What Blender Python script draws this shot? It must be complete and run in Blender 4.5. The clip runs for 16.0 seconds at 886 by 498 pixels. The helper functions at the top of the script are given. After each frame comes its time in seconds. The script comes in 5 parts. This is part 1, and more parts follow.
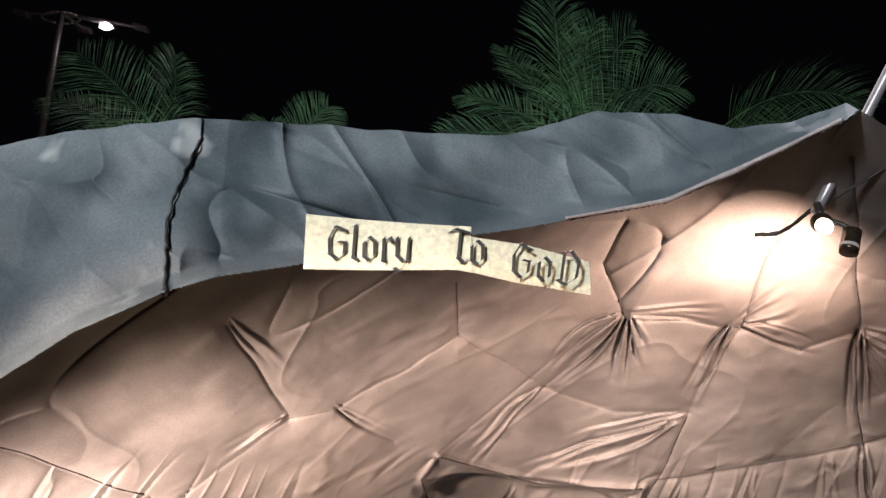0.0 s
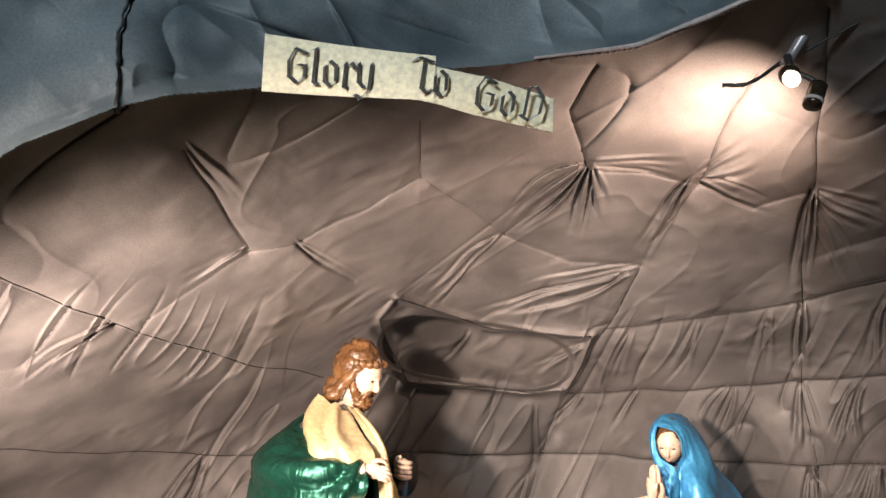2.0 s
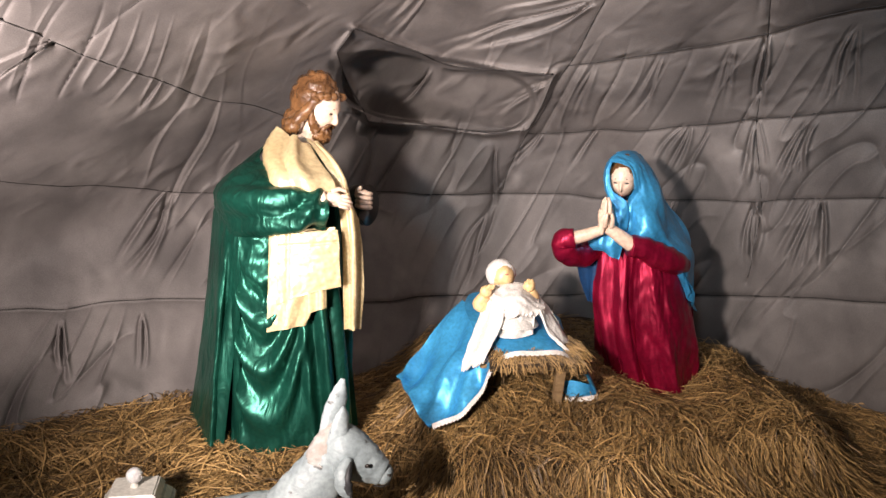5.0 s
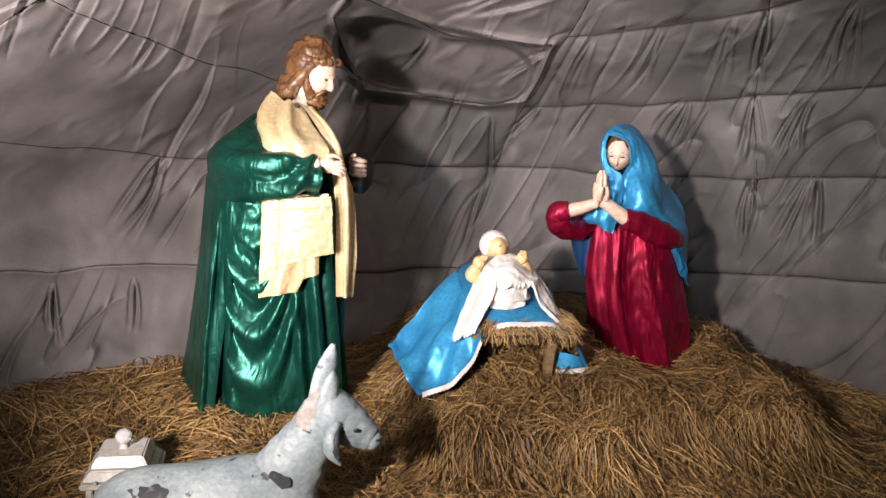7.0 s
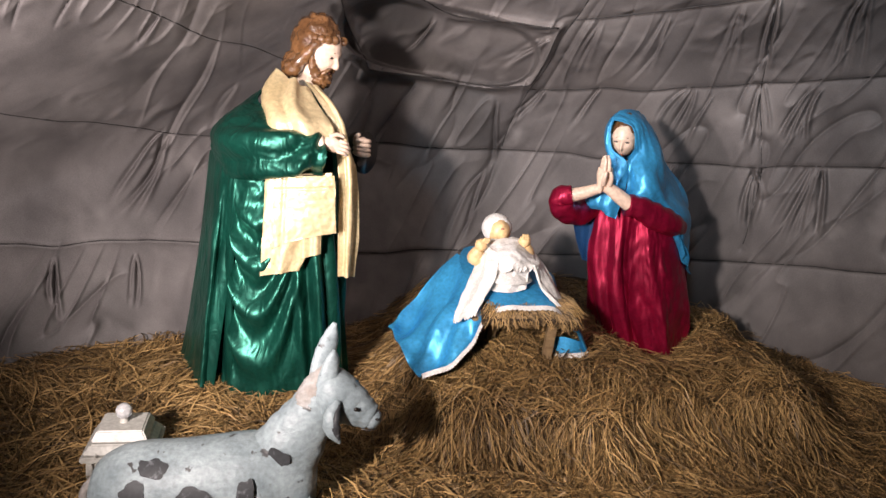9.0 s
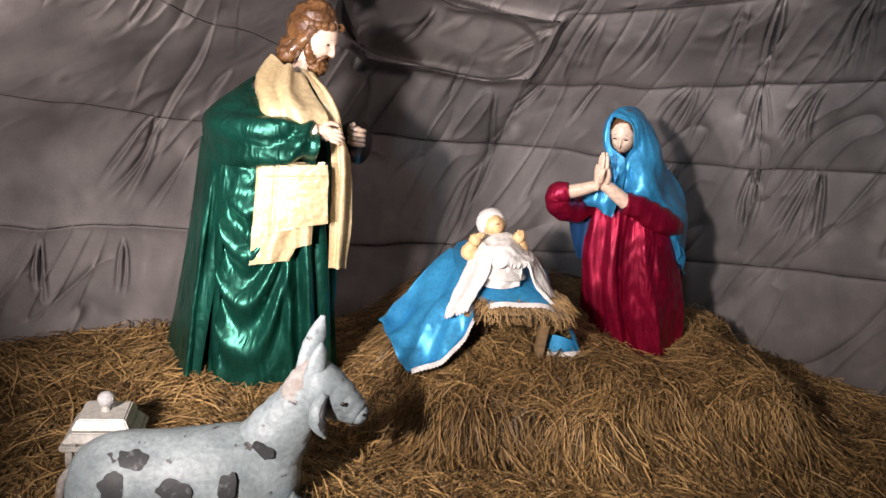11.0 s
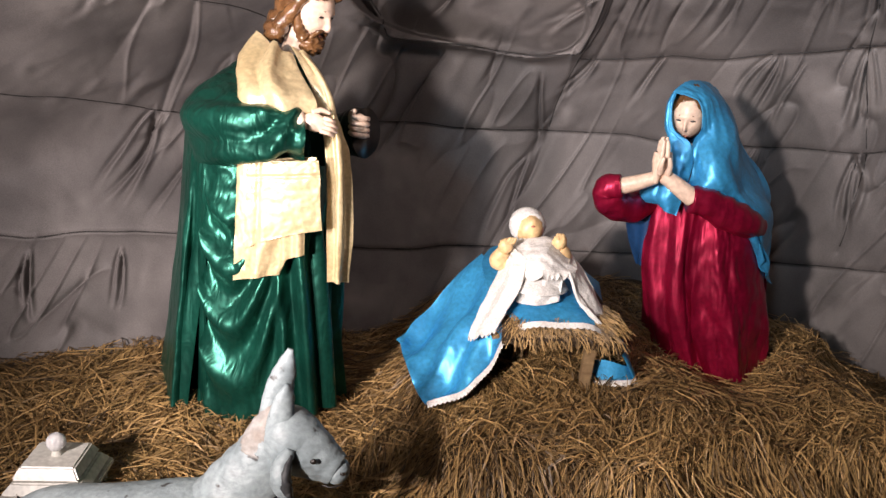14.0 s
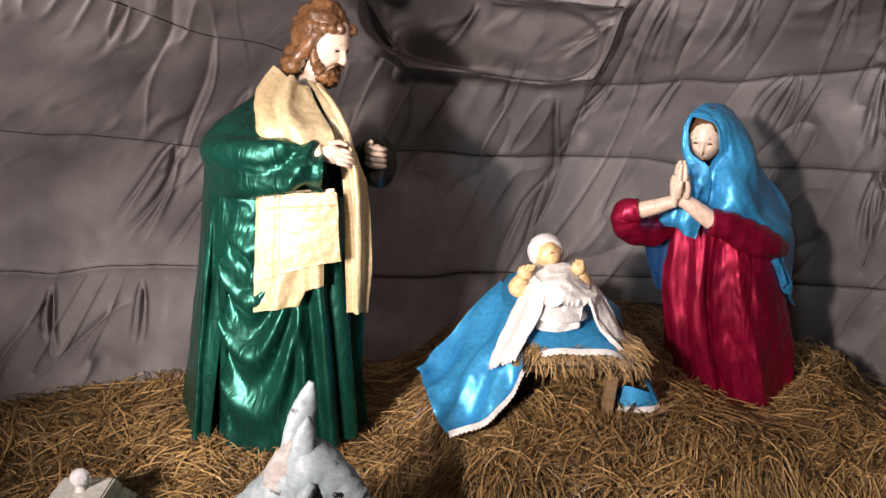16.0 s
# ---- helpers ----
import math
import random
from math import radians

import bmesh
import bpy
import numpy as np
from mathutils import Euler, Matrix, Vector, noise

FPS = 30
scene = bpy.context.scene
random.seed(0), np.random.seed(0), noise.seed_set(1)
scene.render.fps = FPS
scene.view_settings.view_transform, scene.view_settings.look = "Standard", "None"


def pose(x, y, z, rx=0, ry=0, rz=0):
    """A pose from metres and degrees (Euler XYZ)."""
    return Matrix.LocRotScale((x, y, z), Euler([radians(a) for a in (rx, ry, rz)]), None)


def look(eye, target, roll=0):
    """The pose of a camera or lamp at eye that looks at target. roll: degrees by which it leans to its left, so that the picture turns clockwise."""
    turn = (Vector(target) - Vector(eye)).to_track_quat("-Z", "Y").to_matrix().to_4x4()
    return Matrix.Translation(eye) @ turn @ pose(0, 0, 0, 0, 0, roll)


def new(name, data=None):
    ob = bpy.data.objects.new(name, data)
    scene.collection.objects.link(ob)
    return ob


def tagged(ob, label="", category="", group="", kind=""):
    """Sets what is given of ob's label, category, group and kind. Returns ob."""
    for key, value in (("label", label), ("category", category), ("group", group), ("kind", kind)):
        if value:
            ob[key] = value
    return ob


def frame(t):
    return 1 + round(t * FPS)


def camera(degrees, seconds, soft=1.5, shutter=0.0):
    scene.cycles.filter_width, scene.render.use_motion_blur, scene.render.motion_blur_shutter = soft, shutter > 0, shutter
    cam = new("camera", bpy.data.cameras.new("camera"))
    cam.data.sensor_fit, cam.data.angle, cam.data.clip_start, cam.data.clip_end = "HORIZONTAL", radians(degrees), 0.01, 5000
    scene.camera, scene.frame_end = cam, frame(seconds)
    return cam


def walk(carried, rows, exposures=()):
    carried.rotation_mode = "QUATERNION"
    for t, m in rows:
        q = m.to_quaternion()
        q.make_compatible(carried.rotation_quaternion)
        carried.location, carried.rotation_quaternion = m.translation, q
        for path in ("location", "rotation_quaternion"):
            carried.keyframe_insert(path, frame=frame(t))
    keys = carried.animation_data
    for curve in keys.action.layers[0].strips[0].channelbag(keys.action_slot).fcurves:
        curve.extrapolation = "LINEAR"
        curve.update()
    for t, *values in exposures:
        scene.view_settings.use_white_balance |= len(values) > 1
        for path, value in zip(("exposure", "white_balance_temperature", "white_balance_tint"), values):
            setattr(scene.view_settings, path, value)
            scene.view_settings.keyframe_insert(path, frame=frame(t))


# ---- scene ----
cam = camera(59.5, 16.0)
METRES, EYE, TILT, LEAN, TURN = 1.1, 1.85, 17.0, 0.0, 0.0
ROWS = [
    (0.0, 0.0, 0.0, 0.0, 0.0, -0.0, 0.0),
    (0.5, 0.006, -0.0028, -0.0101, -0.06, -0.34, -0.65),
    (1.0, 0.0093, -0.004, -0.0233, -0.38, -2.37, -1.38),
    (1.5, 0.0131, -0.0017, -0.0382, -1.38, -6.03, -2.16),
    (2.0, 0.0186, -0.0006, -0.0628, -2.15, -10.22, -2.74),
    (2.5, 0.0205, -0.004, -0.0804, -2.34, -13.53, -3.15),
    (3.0, 0.0235, -0.0126, -0.0981, -2.76, -16.08, -3.22),
    (3.5, 0.0246, -0.018, -0.1179, -3.33, -18.63, -3.19),
    (4.0, 0.0301, -0.0201, -0.1439, -3.8, -21.37, -3.22),
    (4.5, 0.0443, -0.0246, -0.1651, -4.42, -24.41, -3.32),
    (5.0, 0.0556, -0.0335, -0.1846, -4.37, -27.41, -3.68),
    (7.5, 0.0687, -0.0438, -0.2201, -4.04, -29.34, -5.15),
    (8.0, 0.0585, -0.0444, -0.223, -4.01, -29.78, -5.45),
    (8.5, 0.0588, -0.0431, -0.2254, -3.86, -30.09, -5.67),
    (9.0, 0.0591, -0.0435, -0.2271, -3.5, -30.34, -5.87),
    (11.5, 0.0682, 0.0465, -0.274, -3.04, -31.02, -7.79),
    (12.0, 0.0668, 0.1964, -0.3312, -2.96, -31.29, -7.96),
    (12.5, 0.0998, 0.3165, -0.3777, -3.2, -31.6, -7.64),
    (13.0, 0.2267, 0.4141, -0.4148, -2.26, -31.6, -6.88),
    (13.5, 0.3228, 0.475, -0.442, 0.8, -31.97, -4.91),
    (14.0, 0.3512, 0.488, -0.4479, 2.15, -32.02, -3.58),
    (14.5, 0.3558, 0.4905, -0.439, 2.51, -31.49, -2.75),
    (15.0, 0.3512, 0.4887, -0.4331, 2.73, -30.77, -2.2),
    (15.5, 0.3532, 0.49, -0.4339, 2.85, -30.42, -1.86),
    (16.0, 0.3493, 0.4943, -0.437, 2.72, -30.22, -1.93),
]
WHITE = [(0.0, 1.0, 8400, 30), (1.0, 0.95, 8300, 28), (2.0, 0.42, 7900, 23), (3.0, 0.02, 7500, 21), (4.0, 0.08, 7200, 20), (5.0, 0.2, 6900, 20), (8.0, -0.03, 6550, 20), (16.0, -0.03, 6650, 21)]
walk(cam, [(t, pose(0, 0, EYE, TILT, LEAN, TURN) @ pose(METRES * x, METRES * y, METRES * z, 90 + pitch, roll, yaw)) for t, x, y, z, yaw, pitch, roll in ROWS], WHITE)

# ---- night sky and lamps ----
GROUND = -0.12
world = bpy.data.worlds.new("night")
scene.world = world
world.use_nodes = True
world.node_tree.nodes["Background"].inputs[0].default_value = (0.35, 0.42, 0.7, 1)
world.node_tree.nodes["Background"].inputs[1].default_value = 0.0012


def lamp(name, kind, m, power, colour, size, spot=0.0, blend=0.5):
    data = bpy.data.lights.new(name, kind)
    data.energy, data.color = power, colour
    data.shadow_soft_size = size
    if kind == "SPOT":
        data.spot_size, data.spot_blend = radians(spot), blend
    ob = new(name, data)
    ob.matrix_world = m
    return ob


FLOOD = (-1.55, -0.45, 2.0)
lamp("flood_light", "SPOT", look(FLOOD, (0.85, 4.1, 0.5)), 1120, (1.0, 0.93, 0.85), 0.14, 53, 0.75)
lamp("side_flood_light", "SPOT", look((-1.25, 1.3, 1.0), (-0.4, 4.3, 1.65)), 400, (1.0, 0.92, 0.87), 0.09, 92, 0.85)
SPOT = (1.12, 2.28, 2.38)
lamp("spot_light", "SPOT", look(SPOT, (1.02, 2.65, 2.45)), 54, (1.0, 0.84, 0.74), 0.03, 168, 1.0)
STREET = (-6.1, 12.4, 9.6)
lamp("street_light", "SPOT", look(STREET, (-2.5, 6.5, 4.5)), 9000, (0.75, 0.88, 1.0), 0.1, 110, 0.6)
lamp("yard_light", "SPOT", look((-2.8, -5.0, 4.3), (1.3, 5.0, 5.2)), 2300, (0.62, 0.86, 1.0), 0.3, 60, 1.0)


# ---- materials ----
def material(name, colour, rough=0.6, metal=0.0, **kw):
    """A Principled material with colour variation at two scales and a fine bump."""
    m = bpy.data.materials.new(name)
    m.use_nodes = True
    nt = m.node_tree
    n, l = nt.nodes, nt.links
    b = n["Principled BSDF"]
    b.inputs["Roughness"].default_value = rough
    b.inputs["Metallic"].default_value = metal
    tc = n.new("ShaderNodeTexCoord")

    def noise_node(scale, detail, stretch=(1, 1, 1)):
        mp = n.new("ShaderNodeMapping")
        mp.inputs["Scale"].default_value = stretch
        l.new(tc.outputs["Object"], mp.inputs[0])
        t = n.new("ShaderNodeTexNoise")
        t.inputs["Scale"].default_value, t.inputs["Detail"].default_value = scale, detail
        l.new(mp.outputs[0], t.inputs["Vector"])
        return t.outputs["Fac"]

    def ramp(fac, a, c, lo=0.3, hi=0.7):
        r = n.new("ShaderNodeValToRGB")
        r.color_ramp.elements[0].position, r.color_ramp.elements[1].position = lo, hi
        r.color_ramp.elements[0].color, r.color_ramp.elements[1].color = (*a, 1), (*c, 1)
        l.new(fac, r.inputs[0])
        return r.outputs[0]

    def mix(fac, a, c, mode="MIX"):
        x = n.new("ShaderNodeMix")
        x.data_type, x.blend_type = "RGBA", mode
        if isinstance(fac, float):
            x.inputs[0].default_value = fac
        else:
            l.new(fac, x.inputs[0])
        l.new(a, x.inputs[6]), l.new(c, x.inputs[7])
        return x.outputs[2]

    second = kw.get("second", tuple(c * 0.72 for c in colour))
    col = ramp(noise_node(kw.get("scale", 3.0), 3, kw.get("stretch", (1, 1, 1))), second, colour, *kw.get("range", (0.3, 0.7)))
    fine = ramp(noise_node(kw.get("fine", 60.0), 2), (0.8, 0.8, 0.8), (1.12, 1.12, 1.12))
    col = mix(1.0, col, fine, "MULTIPLY")
    if "spots" in kw:
        scale, lo, hi, c = kw["spots"]
        v = n.new("ShaderNodeTexNoise")
        v.inputs["Scale"].default_value, v.inputs["Detail"].default_value = scale, 3
        l.new(tc.outputs["Object"], v.inputs["Vector"])
        mask = ramp(v.outputs["Fac"], (0, 0, 0), (1, 1, 1), lo, hi)
        rgb = n.new("ShaderNodeRGB")
        rgb.outputs[0].default_value = (*c, 1)
        col = mix(mask, col, rgb.outputs[0])
    if kw.get("random"):
        oi = n.new("ShaderNodeNewGeometry")
        col = mix(1.0, col, ramp(oi.outputs["Random Per Island"], (0.16, 0.14, 0.11), (2.3, 2.2, 1.95), 0.0, 1.0), "MULTIPLY")
    l.new(col, b.inputs["Base Color"])
    if kw.get("bump", 0.0):
        bp = n.new("ShaderNodeBump")
        bp.inputs["Strength"].default_value = kw["bump"]
        bp.inputs["Distance"].default_value = kw.get("depth", 0.01)
        height = noise_node(kw.get("bump_scale", 30.0), 2.6 if kw.get("crease") else 4, kw.get("bump_stretch", (1, 1, 1)))
        if kw.get("crease"):
            height.node.inputs["Distortion"].default_value = 0.9
        l.new(height, bp.inputs["Height"])
        l.new(bp.outputs[0], b.inputs["Normal"])
    if "pleat" in kw:
        turn, strength = kw["pleat"]
        mp = n.new("ShaderNodeMapping")
        mp.inputs["Rotation"].default_value = (0, radians(turn), 0)
        l.new(tc.outputs["Object"], mp.inputs[0])
        mp2 = n.new("ShaderNodeMapping")
        mp2.inputs["Scale"].default_value = (1.0, 0.8, 0.22)
        l.new(mp.outputs[0], mp2.inputs[0])
        tx = n.new("ShaderNodeTexNoise")
        tx.noise_type = "RIDGED_MULTIFRACTAL"
        tx.inputs["Scale"].default_value, tx.inputs["Detail"].default_value = 8.0, 3.0
        tx.inputs["Distortion"].default_value = 0.35
        l.new(mp2.outputs[0], tx.inputs["Vector"])
        gate = ramp(noise_node(1.7, 1), (0, 0, 0), (1, 1, 1), 0.38, 0.62)
        gain = n.new("ShaderNodeMath")
        gain.operation = "MULTIPLY"
        l.new(tx.outputs["Fac"], gain.inputs[0]), l.new(gate, gain.inputs[1])
        bp2 = n.new("ShaderNodeBump")
        bp2.inputs["Strength"].default_value, bp2.inputs["Distance"].default_value = strength, 0.045
        l.new(gain.outputs[0], bp2.inputs["Height"])
        l.new(bp.outputs[0], bp2.inputs["Normal"])
        l.new(bp2.outputs[0], b.inputs["Normal"])
    if "sheen" in kw:
        b.inputs["Sheen Weight"].default_value = kw["sheen"]
        b.inputs["Sheen Roughness"].default_value = 0.4
        b.inputs["Sheen Tint"].default_value = (*kw.get("sheen_tint", (1, 1, 1)), 1)
    if "spec" in kw:
        b.inputs["Specular IOR Level"].default_value = kw["spec"]
    if "coat" in kw:
        b.inputs["Coat Weight"].default_value = kw["coat"]
    if "through" in kw:
        b.inputs["Transmission Weight"].default_value = kw["through"]
    if "glow" in kw:
        b.inputs["Emission Color"].default_value = (*kw["glow"][0], 1)
        b.inputs["Emission Strength"].default_value = kw["glow"][1]
    return m


CLOTH = material("grey_painted_cloth", (0.20, 0.184, 0.176), 0.62, second=(0.095, 0.087, 0.085), scale=3.0, stretch=(1, 1, 0.6), fine=220, spec=0.3, bump=0.10, bump_scale=14, depth=0.012, bump_stretch=(1.6, 1.6, 0.6), spots=(2.6, 0.6, 0.82, (0.25, 0.232, 0.22)), pleat=(-24, 0.65))
CANOPY = material("blue_grey_painted_cloth", (0.15, 0.185, 0.205), 0.65, second=(0.05, 0.075, 0.09), scale=3.2, fine=140, bump=0.12, bump_scale=12, depth=0.012, range=(0.36, 0.66), spots=(4.6, 0.66, 0.74, (0.32, 0.35, 0.36)), pleat=(55, 0.45))
HEM = material("pale_cloth_hem", (0.42, 0.36, 0.36), 0.6, scale=8)
# Near-black for the canopy seam and the tubes that imitate shade in wall seams.
SEAM_AND_SHADE = material("dark_seam_and_shade", (0.03, 0.028, 0.027), 0.7, scale=10)
GREEN = material("green_satin", (0.008, 0.105, 0.072), 0.37, 0.7, second=(0.004, 0.055, 0.038), scale=5, bump=0.42, bump_scale=9, depth=0.04, bump_stretch=(1.3, 1.3, 0.5), crease=True)
CREAM = material("cream_satin", (0.60, 0.48, 0.28), 0.40, 0.2, second=(0.52, 0.39, 0.20), scale=4, bump=0.12, bump_scale=5, depth=0.04, bump_stretch=(1.3, 1.3, 0.6), crease=True)
RED = material("crimson_satin", (0.38, 0.008, 0.045), 0.38, 0.6, second=(0.24, 0.005, 0.03), scale=5, bump=0.36, bump_scale=7, depth=0.04, bump_stretch=(1.4, 1.4, 0.35), crease=True)
BLUE = material("sky_blue_satin", (0.045, 0.38, 0.70), 0.37, 0.4, second=(0.03, 0.28, 0.56), scale=5, bump=0.32, bump_scale=6, depth=0.04, bump_stretch=(1, 1, 0.6), crease=True)
NAVY = material("dark_blue_lining", (0.01, 0.05, 0.14), 0.4, scale=5)
SKIN = material("painted_skin", (0.72, 0.54, 0.42), 0.35, second=(0.67, 0.49, 0.37), scale=9, coat=0.15)
DOLL = material("doll_skin", (0.82, 0.56, 0.28), 0.4, scale=12)
HAIR = material("painted_brown_hair", (0.19, 0.09, 0.035), 0.22, second=(0.085, 0.038, 0.014), scale=16, coat=0.5, bump=0.8, bump_scale=45, depth=0.012)
DARK = material("dark_paint", (0.02, 0.015, 0.012), 0.4)
LIP = material("painted_lips", (0.5, 0.17, 0.12), 0.4)
LACE = material("white_lace", (0.78, 0.76, 0.72), 0.7, second=(0.64, 0.62, 0.58), scale=26, fine=160, bump=0.6, bump_scale=50, depth=0.008)
STRAW = material("dry_straw", (0.31, 0.205, 0.092), 0.5, second=(0.16, 0.10, 0.042), scale=2.5, random=True)
# Far darker than the loose straw: shade between strands put into the colour.
STRAWBED = material("shaded_matted_straw", (0.075, 0.045, 0.02), 0.9, second=(0.025, 0.015, 0.007), scale=24, fine=180, bump=1.0, bump_scale=70, depth=0.02, bump_stretch=(0.5, 1, 1))
WOOD = material("raw_timber", (0.26, 0.17, 0.08), 0.7, second=(0.15, 0.09, 0.04), scale=6, stretch=(1, 1, 6), bump=0.3)
PAINTED = material("chipped_blue_grey_paint", (0.33, 0.39, 0.405), 0.5, second=(0.19, 0.235, 0.25), scale=7, bump=0.55, bump_scale=30, depth=0.010, bump_stretch=(1, 1, 1.6), spots=(19, 0.66, 0.70, (0.06, 0.06, 0.06)))
WORN = material("worn_tan_paint", (0.38, 0.375, 0.36), 0.6, second=(0.24, 0.20, 0.17), scale=16, bump=0.5, bump_scale=30)
PATCH = material("black_patch_paint", (0.035, 0.037, 0.04), 0.6, second=(0.16, 0.17, 0.18), scale=38, range=(0.25, 0.42))
WHITEPAINT = material("white_lantern_paint", (0.56, 0.55, 0.50), 0.4, second=(0.42, 0.41, 0.37), scale=12)
GLASS = material("frosted_glass_ball", (0.9, 0.9, 0.9), 0.12, through=0.45)
CARD = material("cream_card", (0.84, 0.79, 0.60), 0.7, second=(0.76, 0.71, 0.52), scale=5, fine=90)
INK = material("black_lettering", (0.02, 0.02, 0.022), 0.8, second=(0.06, 0.06, 0.06), scale=18)
CHALK = material("white_outline_paint", (0.78, 0.77, 0.72), 0.7)
STEEL = material("painted_steel_tube", (0.33, 0.31, 0.33), 0.4, 0.4, scale=14)
BRONZE = material("bronze_lamp_can", (0.07, 0.05, 0.035), 0.3, 0.7, scale=20)
WIRE = material("black_cable", (0.02, 0.018, 0.018), 0.5)
LENS = material("lit_lamp_glass", (0.9, 0.9, 0.88), 0.3, glow=((1.0, 0.92, 0.8), 2.0))
GLOW = material("street_lamp_glass", (0.9, 0.9, 0.9), 0.3, glow=((0.85, 0.92, 1.0), 14.0))
LEAF = material("palm_leaf", (0.045, 0.125, 0.068), 0.45, second=(0.022, 0.07, 0.045), scale=2, random=True)
BARK = material("palm_bark", (0.16, 0.13, 0.10), 0.9, scale=10, bump=0.6)
SOIL = material("dark_ground", (0.07, 0.055, 0.04), 0.95, second=(0.035, 0.028, 0.02), scale=1.5, bump=0.5, bump_scale=30)


# ---- mesh helpers ----
def mesh_object(name, verts, faces, mats, index=None, parent=None, label="", smooth=True):
    me = bpy.data.meshes.new(name)
    me.from_pydata([tuple(v) for v in verts], [], faces)
    for m in mats:
        me.materials.append(m)
    if index is not None:
        me.polygons.foreach_set("material_index", np.array(index, dtype=np.int32))
    me.polygons.foreach_set("use_smooth", np.full(len(faces), smooth))
    me.update()
    ob = new(name, me)
    if parent:
        ob.parent = parent
    if label:
        ob["label"] = label
    return ob


def part(name, bm, mat, parent=None, label="", smooth=False):
    me = bpy.data.meshes.new(name)
    bm.to_mesh(me)
    bm.free()
    for m in (mat if isinstance(mat, (list, tuple)) else [mat]):
        me.materials.append(m)
    me.polygons.foreach_set("use_smooth", np.full(len(me.polygons), smooth))
    ob = new(name, me)
    ob.parent = parent
    if label:
        ob["label"] = label
    return ob


def box(sx, sy, sz, m=None, bevel=0.004):
    bm = bmesh.new()
    bmesh.ops.create_cube(bm, size=1, matrix=(m or Matrix()) @ Matrix.Diagonal((sx, sy, sz, 1)))
    if bevel:
        bmesh.ops.bevel(bm, geom=bm.edges[:], offset=bevel, segments=2, affect="EDGES")
    return bm


class Clay:
    """Gathers shaped pieces into one mesh with a material for each face."""

    def __init__(self):
        self.v, self.f, self.m, self.mats = [], [], [], []

    def grid(self, pts, mat, wrap=False, flip=False):
        """pts: rows of points, all alike in number."""
        k = len(self.v)
        rows, cols = len(pts), len(pts[0])
        for row in pts:
            self.v += [tuple(p) for p in row]
        if mat not in self.mats:
            self.mats.append(mat)
        i = self.mats.index(mat)
        for r in range(rows - 1):
            for c in range(cols if wrap else cols - 1):
                d = (c + 1) % cols
                q = (k + r * cols + c, k + r * cols + d, k + (r + 1) * cols + d, k + (r + 1) * cols + c)
                self.f.append(q[::-1] if flip else q)
                self.m.append(i)

    def loft(self, rings, mat, seg=72, rows=60, fold=None, arc=(0, 360), tilt=None, close=True):
        """rings: (z, cx, cy, rx, ry). fold(angle, height 0..1) scales the radius."""
        a = np.array(rings, dtype=float)
        s = np.linspace(0, 1, len(a))
        u = np.linspace(0, 1, rows)
        cols = [soft(s, a[:, k], u) for k in range(5)]
        whole = arc == (0, 360)
        ang = np.radians(np.linspace(*arc, seg, endpoint=not whole))
        pts = []
        for r in range(rows):
            z, cx, cy, rx, ry = (c[r] for c in cols)
            row = []
            for t in ang:
                k = fold(t, u[r]) if fold else 1.0
                row.append((cx + rx * k * math.cos(t), cy + ry * k * math.sin(t), z))
            pts.append(row)
        if close and whole:
            pts = [[(cols[1][0], cols[2][0], cols[0][0])] * seg] + pts + [[(cols[1][-1], cols[2][-1], cols[0][-1])] * seg]
        self.grid(pts, mat, wrap=whole)

    def tube(self, path, radii, mat, seg=20, rows=30, crinkle=0.0, flat=1.0, caps=True, seed=0.0):
        p = np.array(path, dtype=float)
        s = np.linspace(0, 1, len(p))
        u = np.linspace(0, 1, rows)
        q = np.stack([soft(s, p[:, k], u) for k in range(3)], 1)
        rr = soft(np.linspace(0, 1, len(radii)), np.array(radii, dtype=float), u)
        pts = []
        for r in range(rows):
            d = Vector(q[min(r + 1, rows - 1)] - q[max(r - 1, 0)]).normalized()
            side = d.cross(Vector((0, 0, 1)))
            side = side.normalized() if side.length > 0.05 else Vector((1, 0, 0))
            up = side.cross(d)
            row = []
            for c in range(seg):
                t = 2 * math.pi * c / seg
                k = rr[r]
                if crinkle:
                    k *= 1 + crinkle * noise.noise(Vector((u[r] * 7 + seed, math.cos(t) * 1.3, math.sin(t) * 1.3)))
                    k *= 1 + crinkle * 0.4 * math.sin(u[r] * 34 + 2.5 * math.cos(t) + seed)
                row.append(Vector(q[r]) + side * (k * flat * math.cos(t)) + up * (k * math.sin(t)))
            pts.append(row)
        if caps:
            pts = [[Vector(q[0])] * seg] + pts + [[Vector(q[-1])] * seg]
        self.grid(pts, mat, wrap=True)

    def blob(self, m, radii, mat, seg=28, rows=18, lump=0.0, scale=8.0, shape=None):
        pts = []
        for r in range(rows + 1):
            a = math.pi * r / rows
            row = []
            for c in range(seg):
                b = 2 * math.pi * c / seg
                v = Vector((math.sin(a) * math.cos(b), math.sin(a) * math.sin(b), -math.cos(a)))
                k = 1 + (lump * noise.noise(v * scale) if lump else 0)
                if shape:
                    k *= shape(v)
                row.append(m @ Vector((v.x * radii[0] * k, v.y * radii[1] * k, v.z * radii[2] * k)))
            pts.append(row)
        self.grid(pts, mat, wrap=True)

